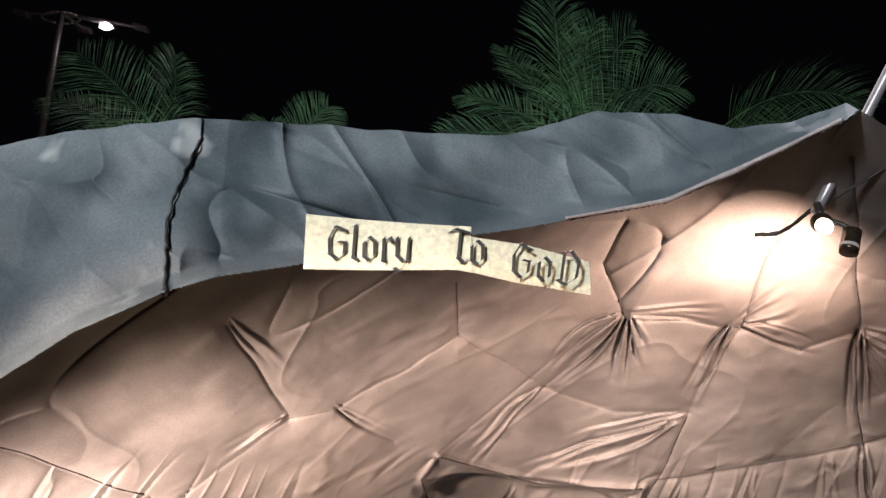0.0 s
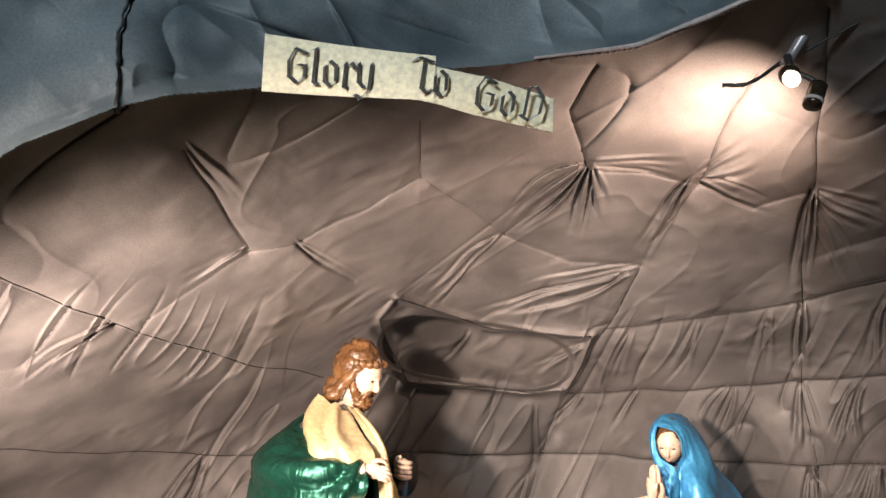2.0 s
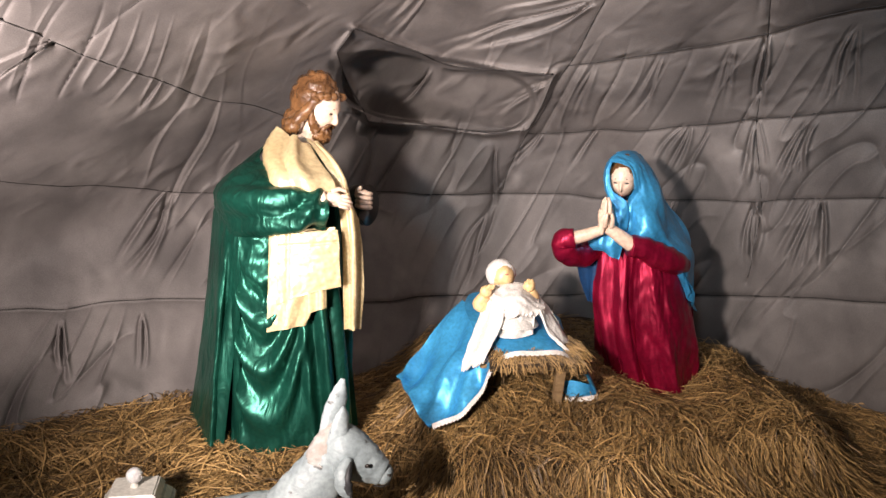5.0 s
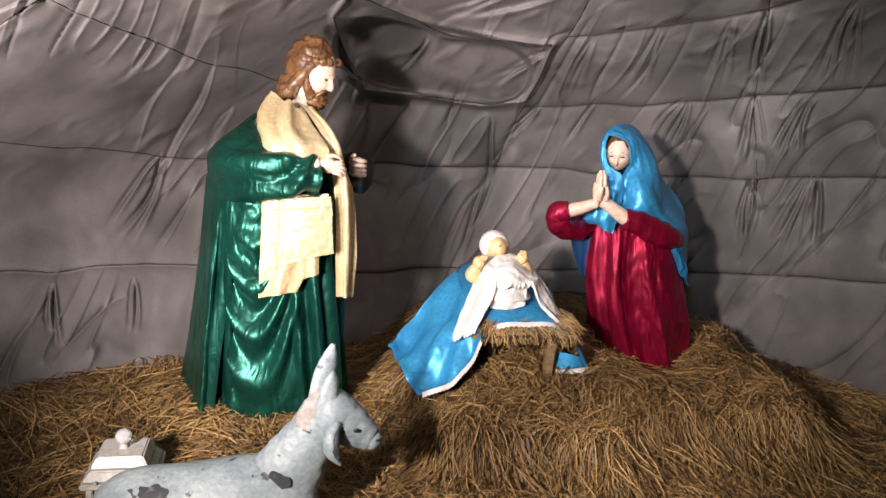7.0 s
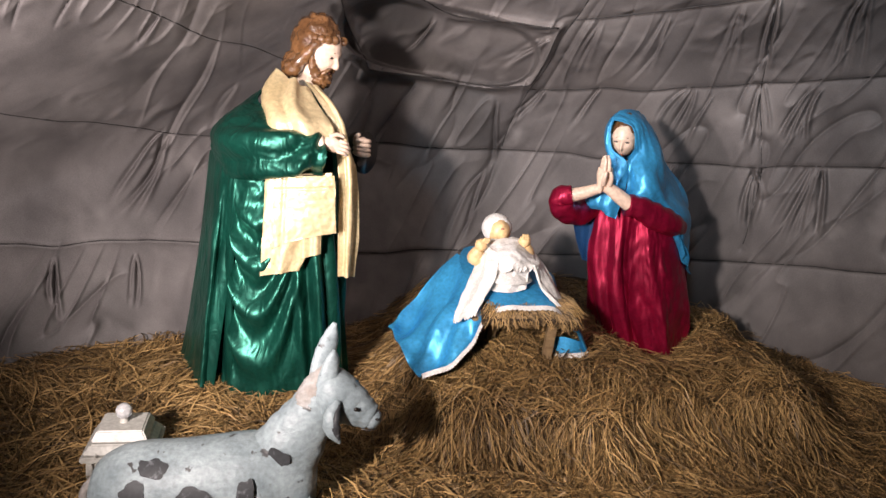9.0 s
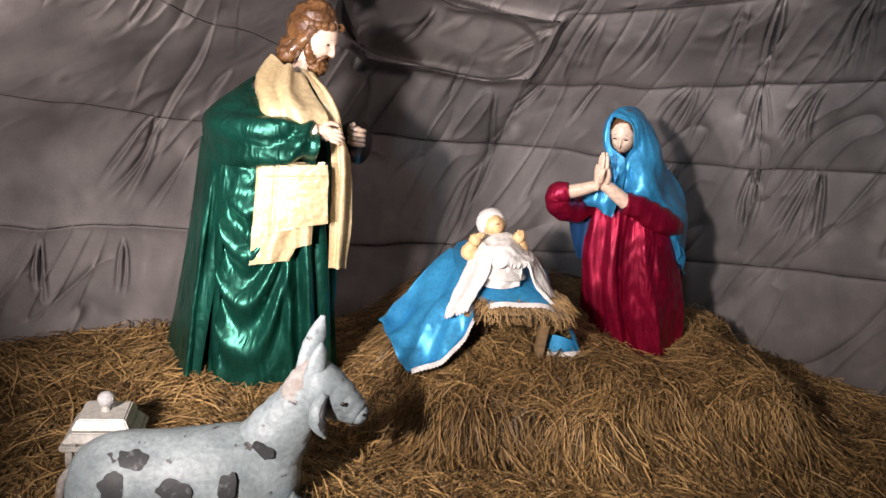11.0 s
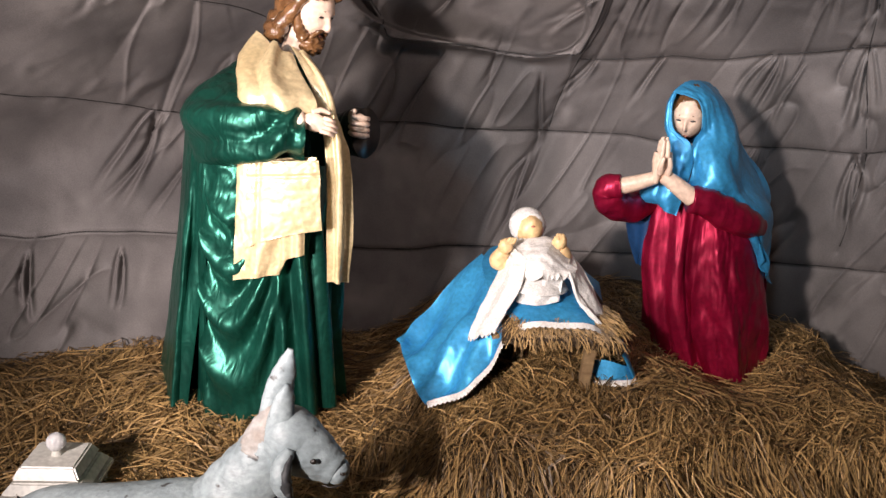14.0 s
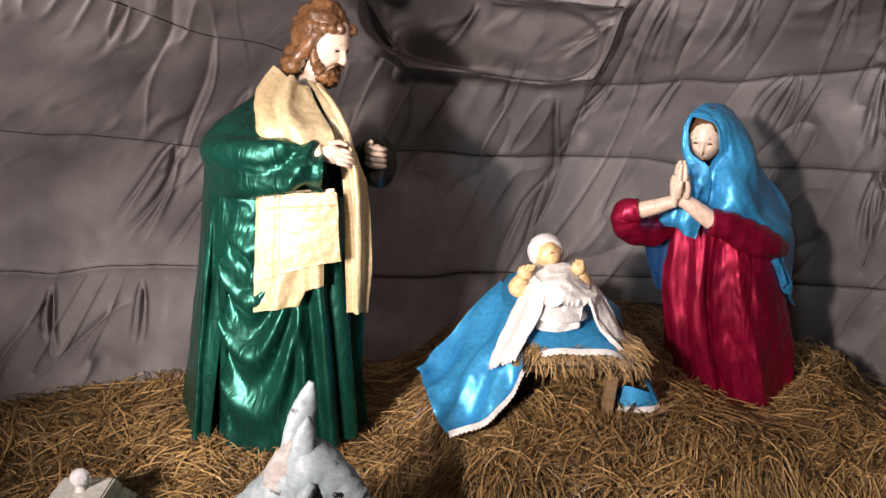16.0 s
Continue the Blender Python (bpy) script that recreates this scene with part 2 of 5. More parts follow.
    def sheet(self, net, mat, nu=40, nv=40, thick=0.006, wave=None, edge=None):
        """A cloth over a net of rows of control points; wave(u, v) shifts it along its normal, edge(u, v) trims nothing but lowers z."""
        a = np.array(net, dtype=float)
        su, sv = np.linspace(0, 1, a.shape[0]), np.linspace(0, 1, a.shape[1])
        U, V = np.linspace(0, 1, nu), np.linspace(0, 1, nv)
        mid = np.stack([np.stack([soft(su, a[:, j, k], U) for j in range(a.shape[1])], 1) for k in range(3)], 2)
        full = np.stack([np.stack([soft(sv, mid[i, :, k], V) for i in range(nu)], 0) for k in range(3)], 2)
        du = np.gradient(full, axis=0)
        dv = np.gradient(full, axis=1)
        nn = np.cross(du, dv)
        nn /= np.linalg.norm(nn, axis=2, keepdims=True) + 1e-9
        if wave:
            w = np.array([[wave(x, y) for y in V] for x in U])
            full = full + nn * w[:, :, None]
            if edge:
                full[:, :, 2] += np.array([[edge(x, y) for y in V] for x in U])
        back = full - nn * thick
        self.grid(full, mat)
        self.grid(back, mat, flip=True)
        ring = [(i, 0) for i in range(nu)] + [(nu - 1, j) for j in range(1, nv)] + [(i, nv - 1) for i in range(nu - 2, -1, -1)] + [(0, j) for j in range(nv - 2, -1, -1)]
        self.grid([[full[i, j] for i, j in ring], [back[i, j] for i, j in ring]], mat)
        return full

    def done(self, name, parent=None, label=""):
        return mesh_object(name, self.v, self.f, self.mats, self.m, parent, label)


def soft(s, values, u):
    """Smooth interpolation (Catmull-Rom) of values at s."""
    n = len(values)
    if n < 3:
        return np.interp(u, s, values)
    t = np.clip(u, 0, 1) * (n - 1)
    i = np.minimum(t.astype(int), n - 2)
    f = t - i
    p0, p1, p2, p3 = (values[np.clip(i + k, 0, n - 1)] for k in (-1, 0, 1, 2))
    return 0.5 * (2 * p1 + (p2 - p0) * f + (2 * p0 - 5 * p1 + 4 * p2 - p3) * f ** 2 + (3 * p1 - p0 - 3 * p2 + p3) * f ** 3)


def smooth(a, b, x):
    t = np.clip((x - a) / (b - a), 0, 1)
    return t * t * (3 - 2 * t)


# ---- the cave of hung cloth ----
HUB = np.array([0.0, 0.0, 1.8])
PLANES = [  # normal and distance of the cloth's main fields
    ((0, 1, 0), 5.3),
    ((0, 1, 1.13), 6.46),
    ((-0.54, 0.33, 1), 3.24),
    ((0.1, 0.42, 1), 3.75),
    ((-0.5, 1, 0), 5.23),
    ((-0.45, 1, -1.0), 4.32),
    ((1.2, 1, 0.5), 7.67),
]
FOLD_AZ = [-64, -36, -29.6, -25.8, -20.3, -16.9, -10.5, 0.7, 10.3, 17.1, 24.1, 29.9, 60]
FOLD_EL = [3, 4, 7.9, 11.2, 14.4, 15.7, 17.0, 19.0, 20.0, 20.6, 22.7, 24.4, 40]
RIM_AZ = [-60, -31.9, -28.3, -24.7, -19.4, -10.2, -2.0, 5.3, 8.0, 12.5, 18.5, 22.4, 26.3, 30.0, 32.0, 40, 60]
RIM_EL = [13, 22.3, 24.0, 25.0, 26.5, 26.9, 26.6, 26.3, 26.7, 27.5, 26.6, 25.1, 25.0, 25.5, 23.6, 20, 15]
TIES_UPPER = [  # gathered seams of the roof field, in degrees round the hub
    [(-15.9, 12.3), (-13.7, 9.5), (-11.1, 5.6)],
    [(-11.1, 5.6), (-14.8, 2.5), (-18.0, 0.4)],
    [(-11.1, 5.6), (-8.0, 6.2), (-3.6, 3.9)],
    [(-8.0, 6.2), (-2.5, 9.3), (1.1, 11.7)],
    [(0.9, 15.5), (1.1, 11.7), (7.4, 7.7), (12.3, 5.8), (17.5, 5.7)],
    [(12.0, 16.7), (13.5, 12.4), (10.2, 9.8), (7.4, 7.7)],
    [(12.0, 16.7), (14.1, 19.6)],
    [(13.5, 12.4), (17.7, 12.0), (21.3, 11.2), (19.3, 8.7), (17.9, 7.2)],
    [(21.3, 11.2), (24.6, 9.4), (28.4, 10.4)],
    [(7.4, 7.7), (4.9, 5.1), (2.9, 2.6)],
    [(25.4, 18.6), (23.7, 16.3), (21.3, 11.2)],
]
TIES_LOWER = [
    [(-36, 6), (-25.0, 2.2), (-19.6, 0.0), (-14.8, -1.2), (-10.3, -2.3), (-5.5, -3.0)],
    [(17.5, 5.7), (14.9, 1.0), (12.2, -3.5), (10.3, -7.8)],
    [(29.9, 22), (28.4, 10.4), (27.6, 3.4), (27.7, -2.0), (28.3, -7.2), (28.0, -12.8)],
    [(14.9, 1.0), (20.4, 1.9), (27.6, 3.4), (36, 5.4)],
    [(12.2, -3.5), (21.3, -2.8), (27.7, -2.0), (38, -0.4)],
    [(-40, -7), (-25.0, -8.0), (-18.4, -8.3), (-10.2, -8.5), (2.8, -8.1), (10.3, -7.8), (17.6, -7.6), (28.3, -7.2), (42, -6)],
    [(-40, -15.5), (-20.3, -16.2), (-14.6, -15.8), (-10.0, -16.0), (-0.2, -16.2), (7.7, -15.5), (24.4, -14.0), (29.1, -13.6), (42, -12.4)],
]
POCKET = [[(-0.6, 2.6), (-1.6, 1.2), (0.6, -3.3), (9.3, -3.6), (12.2, -3.3), (14.1, 0.4)], [(-0.6, 2.6), (2.9, 1.8), (6.7, 0.8), (14.1, 0.4)]]
# sharp pulled folds: foot azimuth and elevation, head azimuth and elevation, how many, spread at the foot in degrees, depth in metres
ROOF_PULLS = [
    (8.0, 8.2, 13.4, 12.8, 5, 2.6, 0.045), (11.6, 7.6, 13.6, 12.7, 4, 3.4, 0.036), (14.6, 8.4, 13.8, 12.6, 3, 2.0, 0.03), (0.8, 1.9, 6.9, 7.6, 4, 1.2, 0.035),
    (17.1, 6.0, 20.8, 11.6, 4, 1.6, 0.05), (26.9, 8.9, 21.2, 11.5, 2, 1.2, 0.025), (26.4, 14.2, 21.3, 11.7, 3, 2.8, 0.03), (20.2, 12.3, 14.0, 12.8, 3, 1.6, 0.03),
    (-15.7, 3.0, -11.5, 5.8, 3, 1.0, 0.03), (-11.6, 8.7, -15.8, 12.6, 2, 0.8, 0.03), (-2.4, 3.7, -8.0, 6.4, 2, 0.7, 0.022),
]
SWAG_PULLS = [
    (5.0, 1.5, 16.6, 5.2, 4, 1.6, 0.04), (8.5, 3.5, 17.0, 5.7, 3, 1.2, 0.03), (27.2, 3.8, 28.4, 10.6, 4, 1.6, 0.06), (33.5, 7.6, 28.6, 10.4, 3, 2.4, 0.035), (31, 4.0, 28.5, 10.3, 3, 1.6, 0.03),
]
WALL_PULLS = [
    (-25.5, -4.0, -19.6, 0.1, 4, 2.2, 0.035), (-15.7, -4.4, -13.3, -1.5, 2, 0.6, 0.03), (-17.2, -15.0, -13.1, -8.4, 4, 2.0, 0.04), (-10.3, -7.7, -8.6, -5.0, 2, 0.8, 0.025),
    (9.2, -10.5, 9.9, -4.5, 2, 0.9, 0.025), (10.3, -6.6, 13.0, -3.4, 3, 1.2, 0.035), (14.8, -6.5, 17.1, -3.1, 2, 0.8, 0.03), (21.3, -6.4, 23.0, -2.6, 4, 2.4, 0.035),
    (23.0, -7.0, 24.4, -3.0, 2, 0.8, 0.03), (7.4, -16.2, 9.2, -9.5, 2, 1.2, 0.03), (1.6, -3.0, 5.0, 0.6, 2, 0.9, 0.03), (9.0, -2.3, 13.4, 0.0, 4, 1.8, 0.04),
]
SIDE_PULLS = [
    (19.4, -1.9, 20.8, 1.7, 3, 2.2, 0.03), (15.2, -2.2, 16.6, 1.0, 3, 1.6, 0.03), (24.6, -1.8, 25.6, 2.6, 3, 2.0, 0.035), (27.4, -1.8, 27.5, 3.2, 4, 1.4, 0.06), (27.8, -12.0, 27.8, -7.4, 4, 1.2, 0.07),
    (27.8, -6.8, 27.7, -2.2, 4, 1.4, 0.06), (29.8, -6.4, 31.0, -2.0, 6, 3.6, 0.045), (31.0, -12.6, 31.8, -7.0, 6, 4.5, 0.045), (32.0, -1.6, 33.0, 3.6, 4, 3.0, 0.04), (21.5, -13.5, 23.0, -7.6, 4, 4.0, 0.028),
    (-27.5, -21.5, -27.2, -17.0, 2, 1.6, 0.06), (-20.3, -21.2, -20.2, -17.0, 2, 1.2, 0.06), (-15.6, -20.6, -15.2, -17.0, 2, 0.8, 0.05),
]
KNOTS = [(-11.1, 5.6), (13.5, 12.4), (21.3, 11.2), (7.4, 7.7), (28.4, 10.4), (-19.6, 0.0), (27.6, 3.4), (14.1, 0.4), (1.1, 11.7), (27.7, -2.0)]


def interior(az, el):
    """Distance from the hub to the cave's cloth, with rounded joins."""
    dx, dy, dz = np.sin(az) * np.cos(el), np.cos(az) * np.cos(el), np.sin(el)
    total = 0
    for n, c in PLANES:
        k = n[0] * dx + n[1] * dy + n[2] * dz
        r = (c - n[2] * HUB[2]) / np.maximum(k, 0.02)
        total = total + np.maximum(r, 0.1) ** -18.0
    return total ** (-1 / 18.0)


def seam_distance(A, E, lines):
    best = np.full(A.shape, 99.0)
    for line in lines:
        for (a0, e0), (a1, e1) in zip(line, line[1:]):
            da, de = a1 - a0, e1 - e0
            t = np.clip(((A - a0) * da + (E - e0) * de) / (da * da + de * de), 0, 1)
            best = np.minimum(best, np.hypot(A - a0 - t * da, E - e0 - t * de))
    return best


def field(A, E, scale, seed):
    """Value noise on the grid of angles, vectorised."""
    rng = np.random.default_rng(seed)
    g = rng.random((96, 96))
    x, y = A * scale + 500, E * scale + 500
    i, j = np.floor(x).astype(int), np.floor(y).astype(int)
    fx, fy = x - i, y - j
    fx, fy = fx * fx * (3 - 2 * fx), fy * fy * (3 - 2 * fy)
    q = lambda a, b: g[a % 96, b % 96]
    return (q(i, j) * (1 - fx) + q(i + 1, j) * fx) * (1 - fy) + (q(i, j + 1) * (1 - fx) + q(i + 1, j + 1) * fx) * fy - 0.5


def pulled(A, E):
    """Depth of the tight folds that fan out from the ties."""
    out = np.zeros(A.shape)
    rng = np.random.default_rng(77)
    for a1, e1, a0, e0, count, spread, deep in ROOF_PULLS + SWAG_PULLS + WALL_PULLS + SIDE_PULLS:
        length = math.hypot(a1 - a0, e1 - e0)
        nx, ny = -(e1 - e0) / length, (a1 - a0) / length
        for k in range(count):
            side = spread * ((k + 0.5) / count - 0.5) + rng.normal(0, 0.12 * spread / count)
            fa, fe = a1 + nx * side, e1 + ny * side
            ha, he = a0 + 0.22 * nx * side, e0 + 0.22 * ny * side
            reach, bow = rng.uniform(0.75, 1.15), rng.normal(0, 0.05) * length
            d, wide = deep * rng.uniform(0.55, 1.1), rng.uniform(0.09, 0.19)
            near = (A > min(fa, ha) - 2.5) & (A < max(fa, ha) + 2.5) & (E > min(fe, he) - 2.5) & (E < max(fe, he) + 2.5)
            if not near.any():
                continue
            x, y = A[near] - ha, E[near] - he
            ll = math.hypot(fa - ha, fe - he)
            ux, uy = (fa - ha) / ll, (fe - he) / ll
            t = (x * ux + y * uy) / (ll * reach)
            q = -x * uy + y * ux + bow * 4 * t * (1 - t)
            w = wide * (0.6 + 0.9 * np.clip(t, 0, 1))
            fade = smooth(-0.06, 0.10, t) * smooth(1.0, 0.35, t)
            out[near] += d * fade * (np.exp(-(q / w) ** 2) - 0.75 * np.exp(-((q - 1.5 * w) / (1.1 * w)) ** 2))
    return out


def cloth_radius(A, E):
    """Distance from the hub to the finished cloth; A and E in degrees. Also says where the canopy is."""
    crease = np.interp(A, FOLD_AZ, FOLD_EL)
    over = E > crease
    az, el = np.radians(A), np.radians(np.minimum(E, crease))
    wob = field(A, E, 0.35, 8)
    A2, E2 = A + 0.5 * wob, E + 0.35 * field(A, E, 0.4, 9)
    r = interior(az, el)
    r = np.where(over, r * np.cos(el) / np.cos(np.radians(E)) * (1 + 0.004 * (E - crease)), r)
    d_up, d_low = seam_distance(A2, E2, TIES_UPPER), seam_distance(A2, E2, TIES_LOWER)
    d = np.minimum(d_up, d_low)
    puff = 0.06 * np.exp(-d_up / 2.4) + 0.016 * np.exp(-d_low / 0.9)
    puff = np.where(over, 0.0, puff)
    for ka, ke in KNOTS:
        puff = puff + np.where(over, 0, 1) * 0.05 * np.exp(-np.hypot(A - ka, E - ke) / 0.6)
    # hanging folds between the level seams of the walls, slack billows on the roof
    low = smooth(4.5, -1.0, E) * (1 - over)
    slant = A - 0.50 * E + 0.9 * field(A, E, 0.2, 3)
    gate = np.clip(field(A, E, 0.16, 4) * 3.4 + 0.15, 0, 1)
    gate = np.maximum(gate, 0.9 * smooth(17, 26, A))
    thin = lambda x, y, seed, p: (1 - np.abs(2 * field(x, y, 1.0, seed))) ** p
    hang = 0.045 * thin(slant * 0.42, E * 0.13, 41, 14) - 0.028 * thin(slant * 0.8, E * 0.16, 42, 11)
    r = r + puff + low * gate * hang + np.where(over, 0.0, pulled(A2, E2))
    r = r + 0.06 * field(A, E, 0.13, 5) + 0.012 * field(A, E, 0.45, 6) + 0.002 * field(A + 0.7 * E, E, 1.3, 7)
    r = r + (1 - over) * (1 - low) * (0.016 * thin((A - 1.2 * E) * 0.15, (E + 0.6 * A) * 0.05, 44, 22) - 0.010 * thin((E - 0.6 * A) * 0.2, (A + 0.5 * E) * 0.07, 45, 22))
    r = r + (1 - over) * (0.012 * np.exp(-(d_up / 0.11) ** 1.3) + 0.012 * np.exp(-(d_low / 0.12) ** 1.3))
    # each level strip of cloth laps over the one below it
    for k in (0, 3, 4, 5, 6):
        la, le = zip(*TIES_LOWER[k])
        drop = np.interp(A2, la, le) - E2
        here = smooth(la[0] - 0.5, la[0] + 2, A) * smooth(la[-1] + 0.5, la[-1] - 2, A)
        r = r + (1 - over) * here * 0.026 * smooth(0.0, 0.12, drop) * np.exp(-np.maximum(drop, 0) / 1.3)
    # the dark hollow above the figures
    hx, hy = (A - 5.8 - 0.3 * E) / 7.2, (E + 1.1 + 0.12 * (A - 6)) / 2.3
    hollow = smooth(1.1, 0.85, hx ** 4 + hy ** 2)
    r = r + hollow * 0.24
    for la, le, deep, fade in (((-1.2, 0.6, 9.3, 12.2), (-2.4, -3.3, -3.6, -3.3), 0.15, 0.9), ((-1.0, 2.9, 6.7, 14.1), (2.7, 1.8, 0.8, 0.4), 0.10, 1.1)):
        drop = np.interp(A2, la, le) - E2
        here = smooth(la[0] - 0.6, la[0] + 0.8, A) * smooth(la[-1] + 0.4, la[-1] - 3.0, A)
        r = r + (1 - over) * here * deep * smooth(0.0, 0.25, drop) * np.exp(-np.maximum(drop, 0) / fade)
    brow = seam_distance(A2, E2, POCKET)
    r = r - 0.06 * np.exp(-(brow / 0.3) ** 2) * (1 - over)
    # droop and wrinkles of the canopy
    swag = np.sin((E - crease) * 0.8 - 0.08 * A) * 0.015 + 0.03 * np.abs(np.sin((A + 1.6 * E) * 0.33 + 2 * field(A, E, 0.2, 21))) ** 0.7 * 0.6
    swag = swag + 0.03 * thin((E * 1.4 + 0.35 * A) * 0.22, (A - 0.4 * E) * 0.06, 48, 8) - 0.025 * thin((A + 0.8 * E) * 0.2, (E - 0.3 * A) * 0.12, 49, 9)
    r = r + np.where(over, swag * smooth(0, 1.5, E - crease) - 0.06 * smooth(1.2, 0.0, E - crease), 0)
    return r, over


def on_cloth(az, el, off=0.0):
    r, _ = cloth_radius(np.array([float(az)]), np.array([float(el)]))
    a, e = radians(az), radians(el)
    return HUB + (r[0] - off) * np.array([math.sin(a) * math.cos(e), math.cos(a) * math.cos(e), math.sin(e)])


def build_cloth():
    az = np.concatenate([np.linspace(-64, -36, 60, endpoint=False), np.linspace(-36, 40, 1000, endpoint=False), np.linspace(40, 64, 50)])
    v = np.linspace(0, 1, 690)
    na, ne = len(az), len(v)
    rim = np.interp(az, RIM_AZ, RIM_EL) + 0.15 * np.array([noise.noise(Vector((a * 0.4, 3, 0))) for a in az])
    A = np.repeat(az[None], ne, 0)
    E = -38 + v[:, None] * (rim[None] + 38)
    r, over = cloth_radius(A, E)
    a, e = np.radians(A), np.radians(E)
    P = np.stack([r * np.sin(a) * np.cos(e), r * np.cos(a) * np.cos(e), HUB[2] + r * np.sin(e)], 2)
    low = P[:, :, 2] < GROUND
    P[:, :, 2] = np.maximum(P[:, :, 2], GROUND - 0.02)
    seam_az = np.interp(E, [7, 14, 19, 21, 25.2], [-20.0, -20.2, -20.6, -20.3, -18.9]) + 0.25 * field(A, E, 1.6, 31)
    pieces = {"wall_cloth": ~over, "left": over & (A < seam_az), "right": over & (A >= seam_az)}

    def cut(mask, name, mats, parent=None, label="", lift=None):
        m = mask[:-1, :-1] & ~(low[1:, 1:] & low[:-1, :-1])
        idx = -np.ones(ne * na, dtype=int)
        i, j = np.nonzero(m)
        q = np.stack([i * na + j, i * na + j + 1, (i + 1) * na + j + 1, (i + 1) * na + j], 1)
        used = np.unique(q)
        idx[used] = np.arange(len(used))
        pts = P.reshape(-1, 3)[used]
        if lift is not None:
            d = (pts - HUB) / np.linalg.norm(pts - HUB, axis=1, keepdims=True)
            pts = pts - d * lift.reshape(-1)[used][:, None]
        return mesh_object(name, pts, idx[q].tolist(), mats, None, parent, label)

    wall = cut(pieces["wall_cloth"], "wall_cloth", [CLOTH])
    tagged(wall, "dark grey painted cloth hung and gathered into rock folds", "cave wall", kind="structure")
    # dark tubes imitate shade at pocket edges and seams where strips are sewn together
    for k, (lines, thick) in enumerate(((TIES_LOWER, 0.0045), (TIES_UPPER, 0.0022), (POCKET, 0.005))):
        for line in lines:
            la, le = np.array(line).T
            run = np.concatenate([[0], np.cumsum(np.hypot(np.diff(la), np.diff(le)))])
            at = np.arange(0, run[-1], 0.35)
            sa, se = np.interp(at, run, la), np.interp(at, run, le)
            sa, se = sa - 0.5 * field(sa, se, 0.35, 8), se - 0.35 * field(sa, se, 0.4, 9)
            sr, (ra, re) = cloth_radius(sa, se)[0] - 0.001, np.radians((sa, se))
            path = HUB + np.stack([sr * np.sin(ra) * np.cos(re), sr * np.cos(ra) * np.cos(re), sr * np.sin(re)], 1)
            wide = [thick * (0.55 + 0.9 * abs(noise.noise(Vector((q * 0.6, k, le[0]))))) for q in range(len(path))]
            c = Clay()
            c.tube(path, wide, SEAM_AND_SHADE, 6, len(path) * 2, 0.3)
            c.done("seam", wall, "dark tube standing in for shade along a gathered seam")
    canopy = tagged(new("canopy"), "blue-grey painted cloth canopy stretched over the cave mouth", "canopy", kind="structure")
    near = np.where(A < seam_az, 0.010 * smooth(4, 0, seam_az - A), 0.0)
    cut(pieces["left"], "panel", [CANOPY], canopy, "", near)
    cut(pieces["right"], "panel", [CANOPY], canopy)
    # back skin of the roof, falling away behind the rim
    top = P[-1]
    rows = [top + np.array([0, 4.2 * t, -0.9 * t * t - 0.25 * t]) for t in np.linspace(0, 1, 8)]
    c = Clay()
    c.grid(rows, CANOPY)
    c.done("back_skin", canopy)
    # turned hem along the canopy's lower edge on the lamp side
    hem = Clay()
    hem.tube([on_cloth(x, np.interp(x, FOLD_AZ, FOLD_EL) + 0.25, 0.02) for x in np.linspace(9.5, 29.6, 14)], [0.004, 0.007, 0.007, 0.005], HEM, rows=70, crinkle=0.25)
    hem.done("hem", canopy, "pale turned hem of the canopy")
    stitch = Clay()
    line = [on_cloth(x + 0.07 * math.sin(y * 9), y, 0.015) for x, y in zip(np.interp(np.linspace(14.2, 25, 26), [7, 14, 19, 21, 25.2], [-20.0, -20.2, -20.6, -20.3, -18.9]), np.linspace(14.2, 25, 26))]
    stitch.tube(line, [0.006, 0.0025, 0.004, 0.002, 0.003, 0.0015], SEAM_AND_SHADE, rows=90, crinkle=0.8, seg=8)
    stitch.done("seam", canopy, "dark ragged seam between two canopy panels")


build_cloth()


# ---- ground and straw ----
HOLLOWS = [(1.00, 3.02, 0.16, 0.07), (1.40, 3.08, 0.10, 0.06), (0.52, 2.98, 0.12, 0.06), (1.95, 3.10, 0.12, 0.06), (0.20, 3.08, 0.10, 0.07)]


def hay_height(x, y):
    """Height of the straw bed: a steep-fronted mound on a trodden floor."""
    brow = 0.07 * math.sin(x * 4.1 + 0.6) + 0.04 * math.sin(x * 9.3)
    mound = smooth(0.05, 0.55, x) * smooth(2.88, 3.18, y - brow) * (1 - smooth(2.12, 2.36, x + 0.10 * math.sin(y * 7)))
    back = smooth(3.0, 3.7, y)
    h = GROUND + 0.04 + 0.12 * back * (1 - 0.7 * smooth(2.2, 2.6, x)) + 0.21 * mound
    h = h + 0.05 * noise.noise(Vector((x * 2.1, y * 2.1, 0.3))) + 0.045 * (0.5 - abs(noise.noise(Vector((x * 4.5, y * 4.5, 1.3)))))
    h = h - 0.10 * math.exp(-((x - 1.66) ** 2 + (y - 3.74) ** 2) / 0.10)
    h -= 0.09 * math.exp(-((x - 0.40) / 0.26) ** 2 - ((y - 3.46) / 0.20) ** 2)
    for hx, hy, wx, wy in HOLLOWS:
        if abs(x - hx) < 0.4 and abs(y - hy - brow) < 0.25:
            h -= 0.13 * math.exp(-((x - hx) / wx) ** 2 - ((y - hy - brow) / wy) ** 2)
    return float(h)


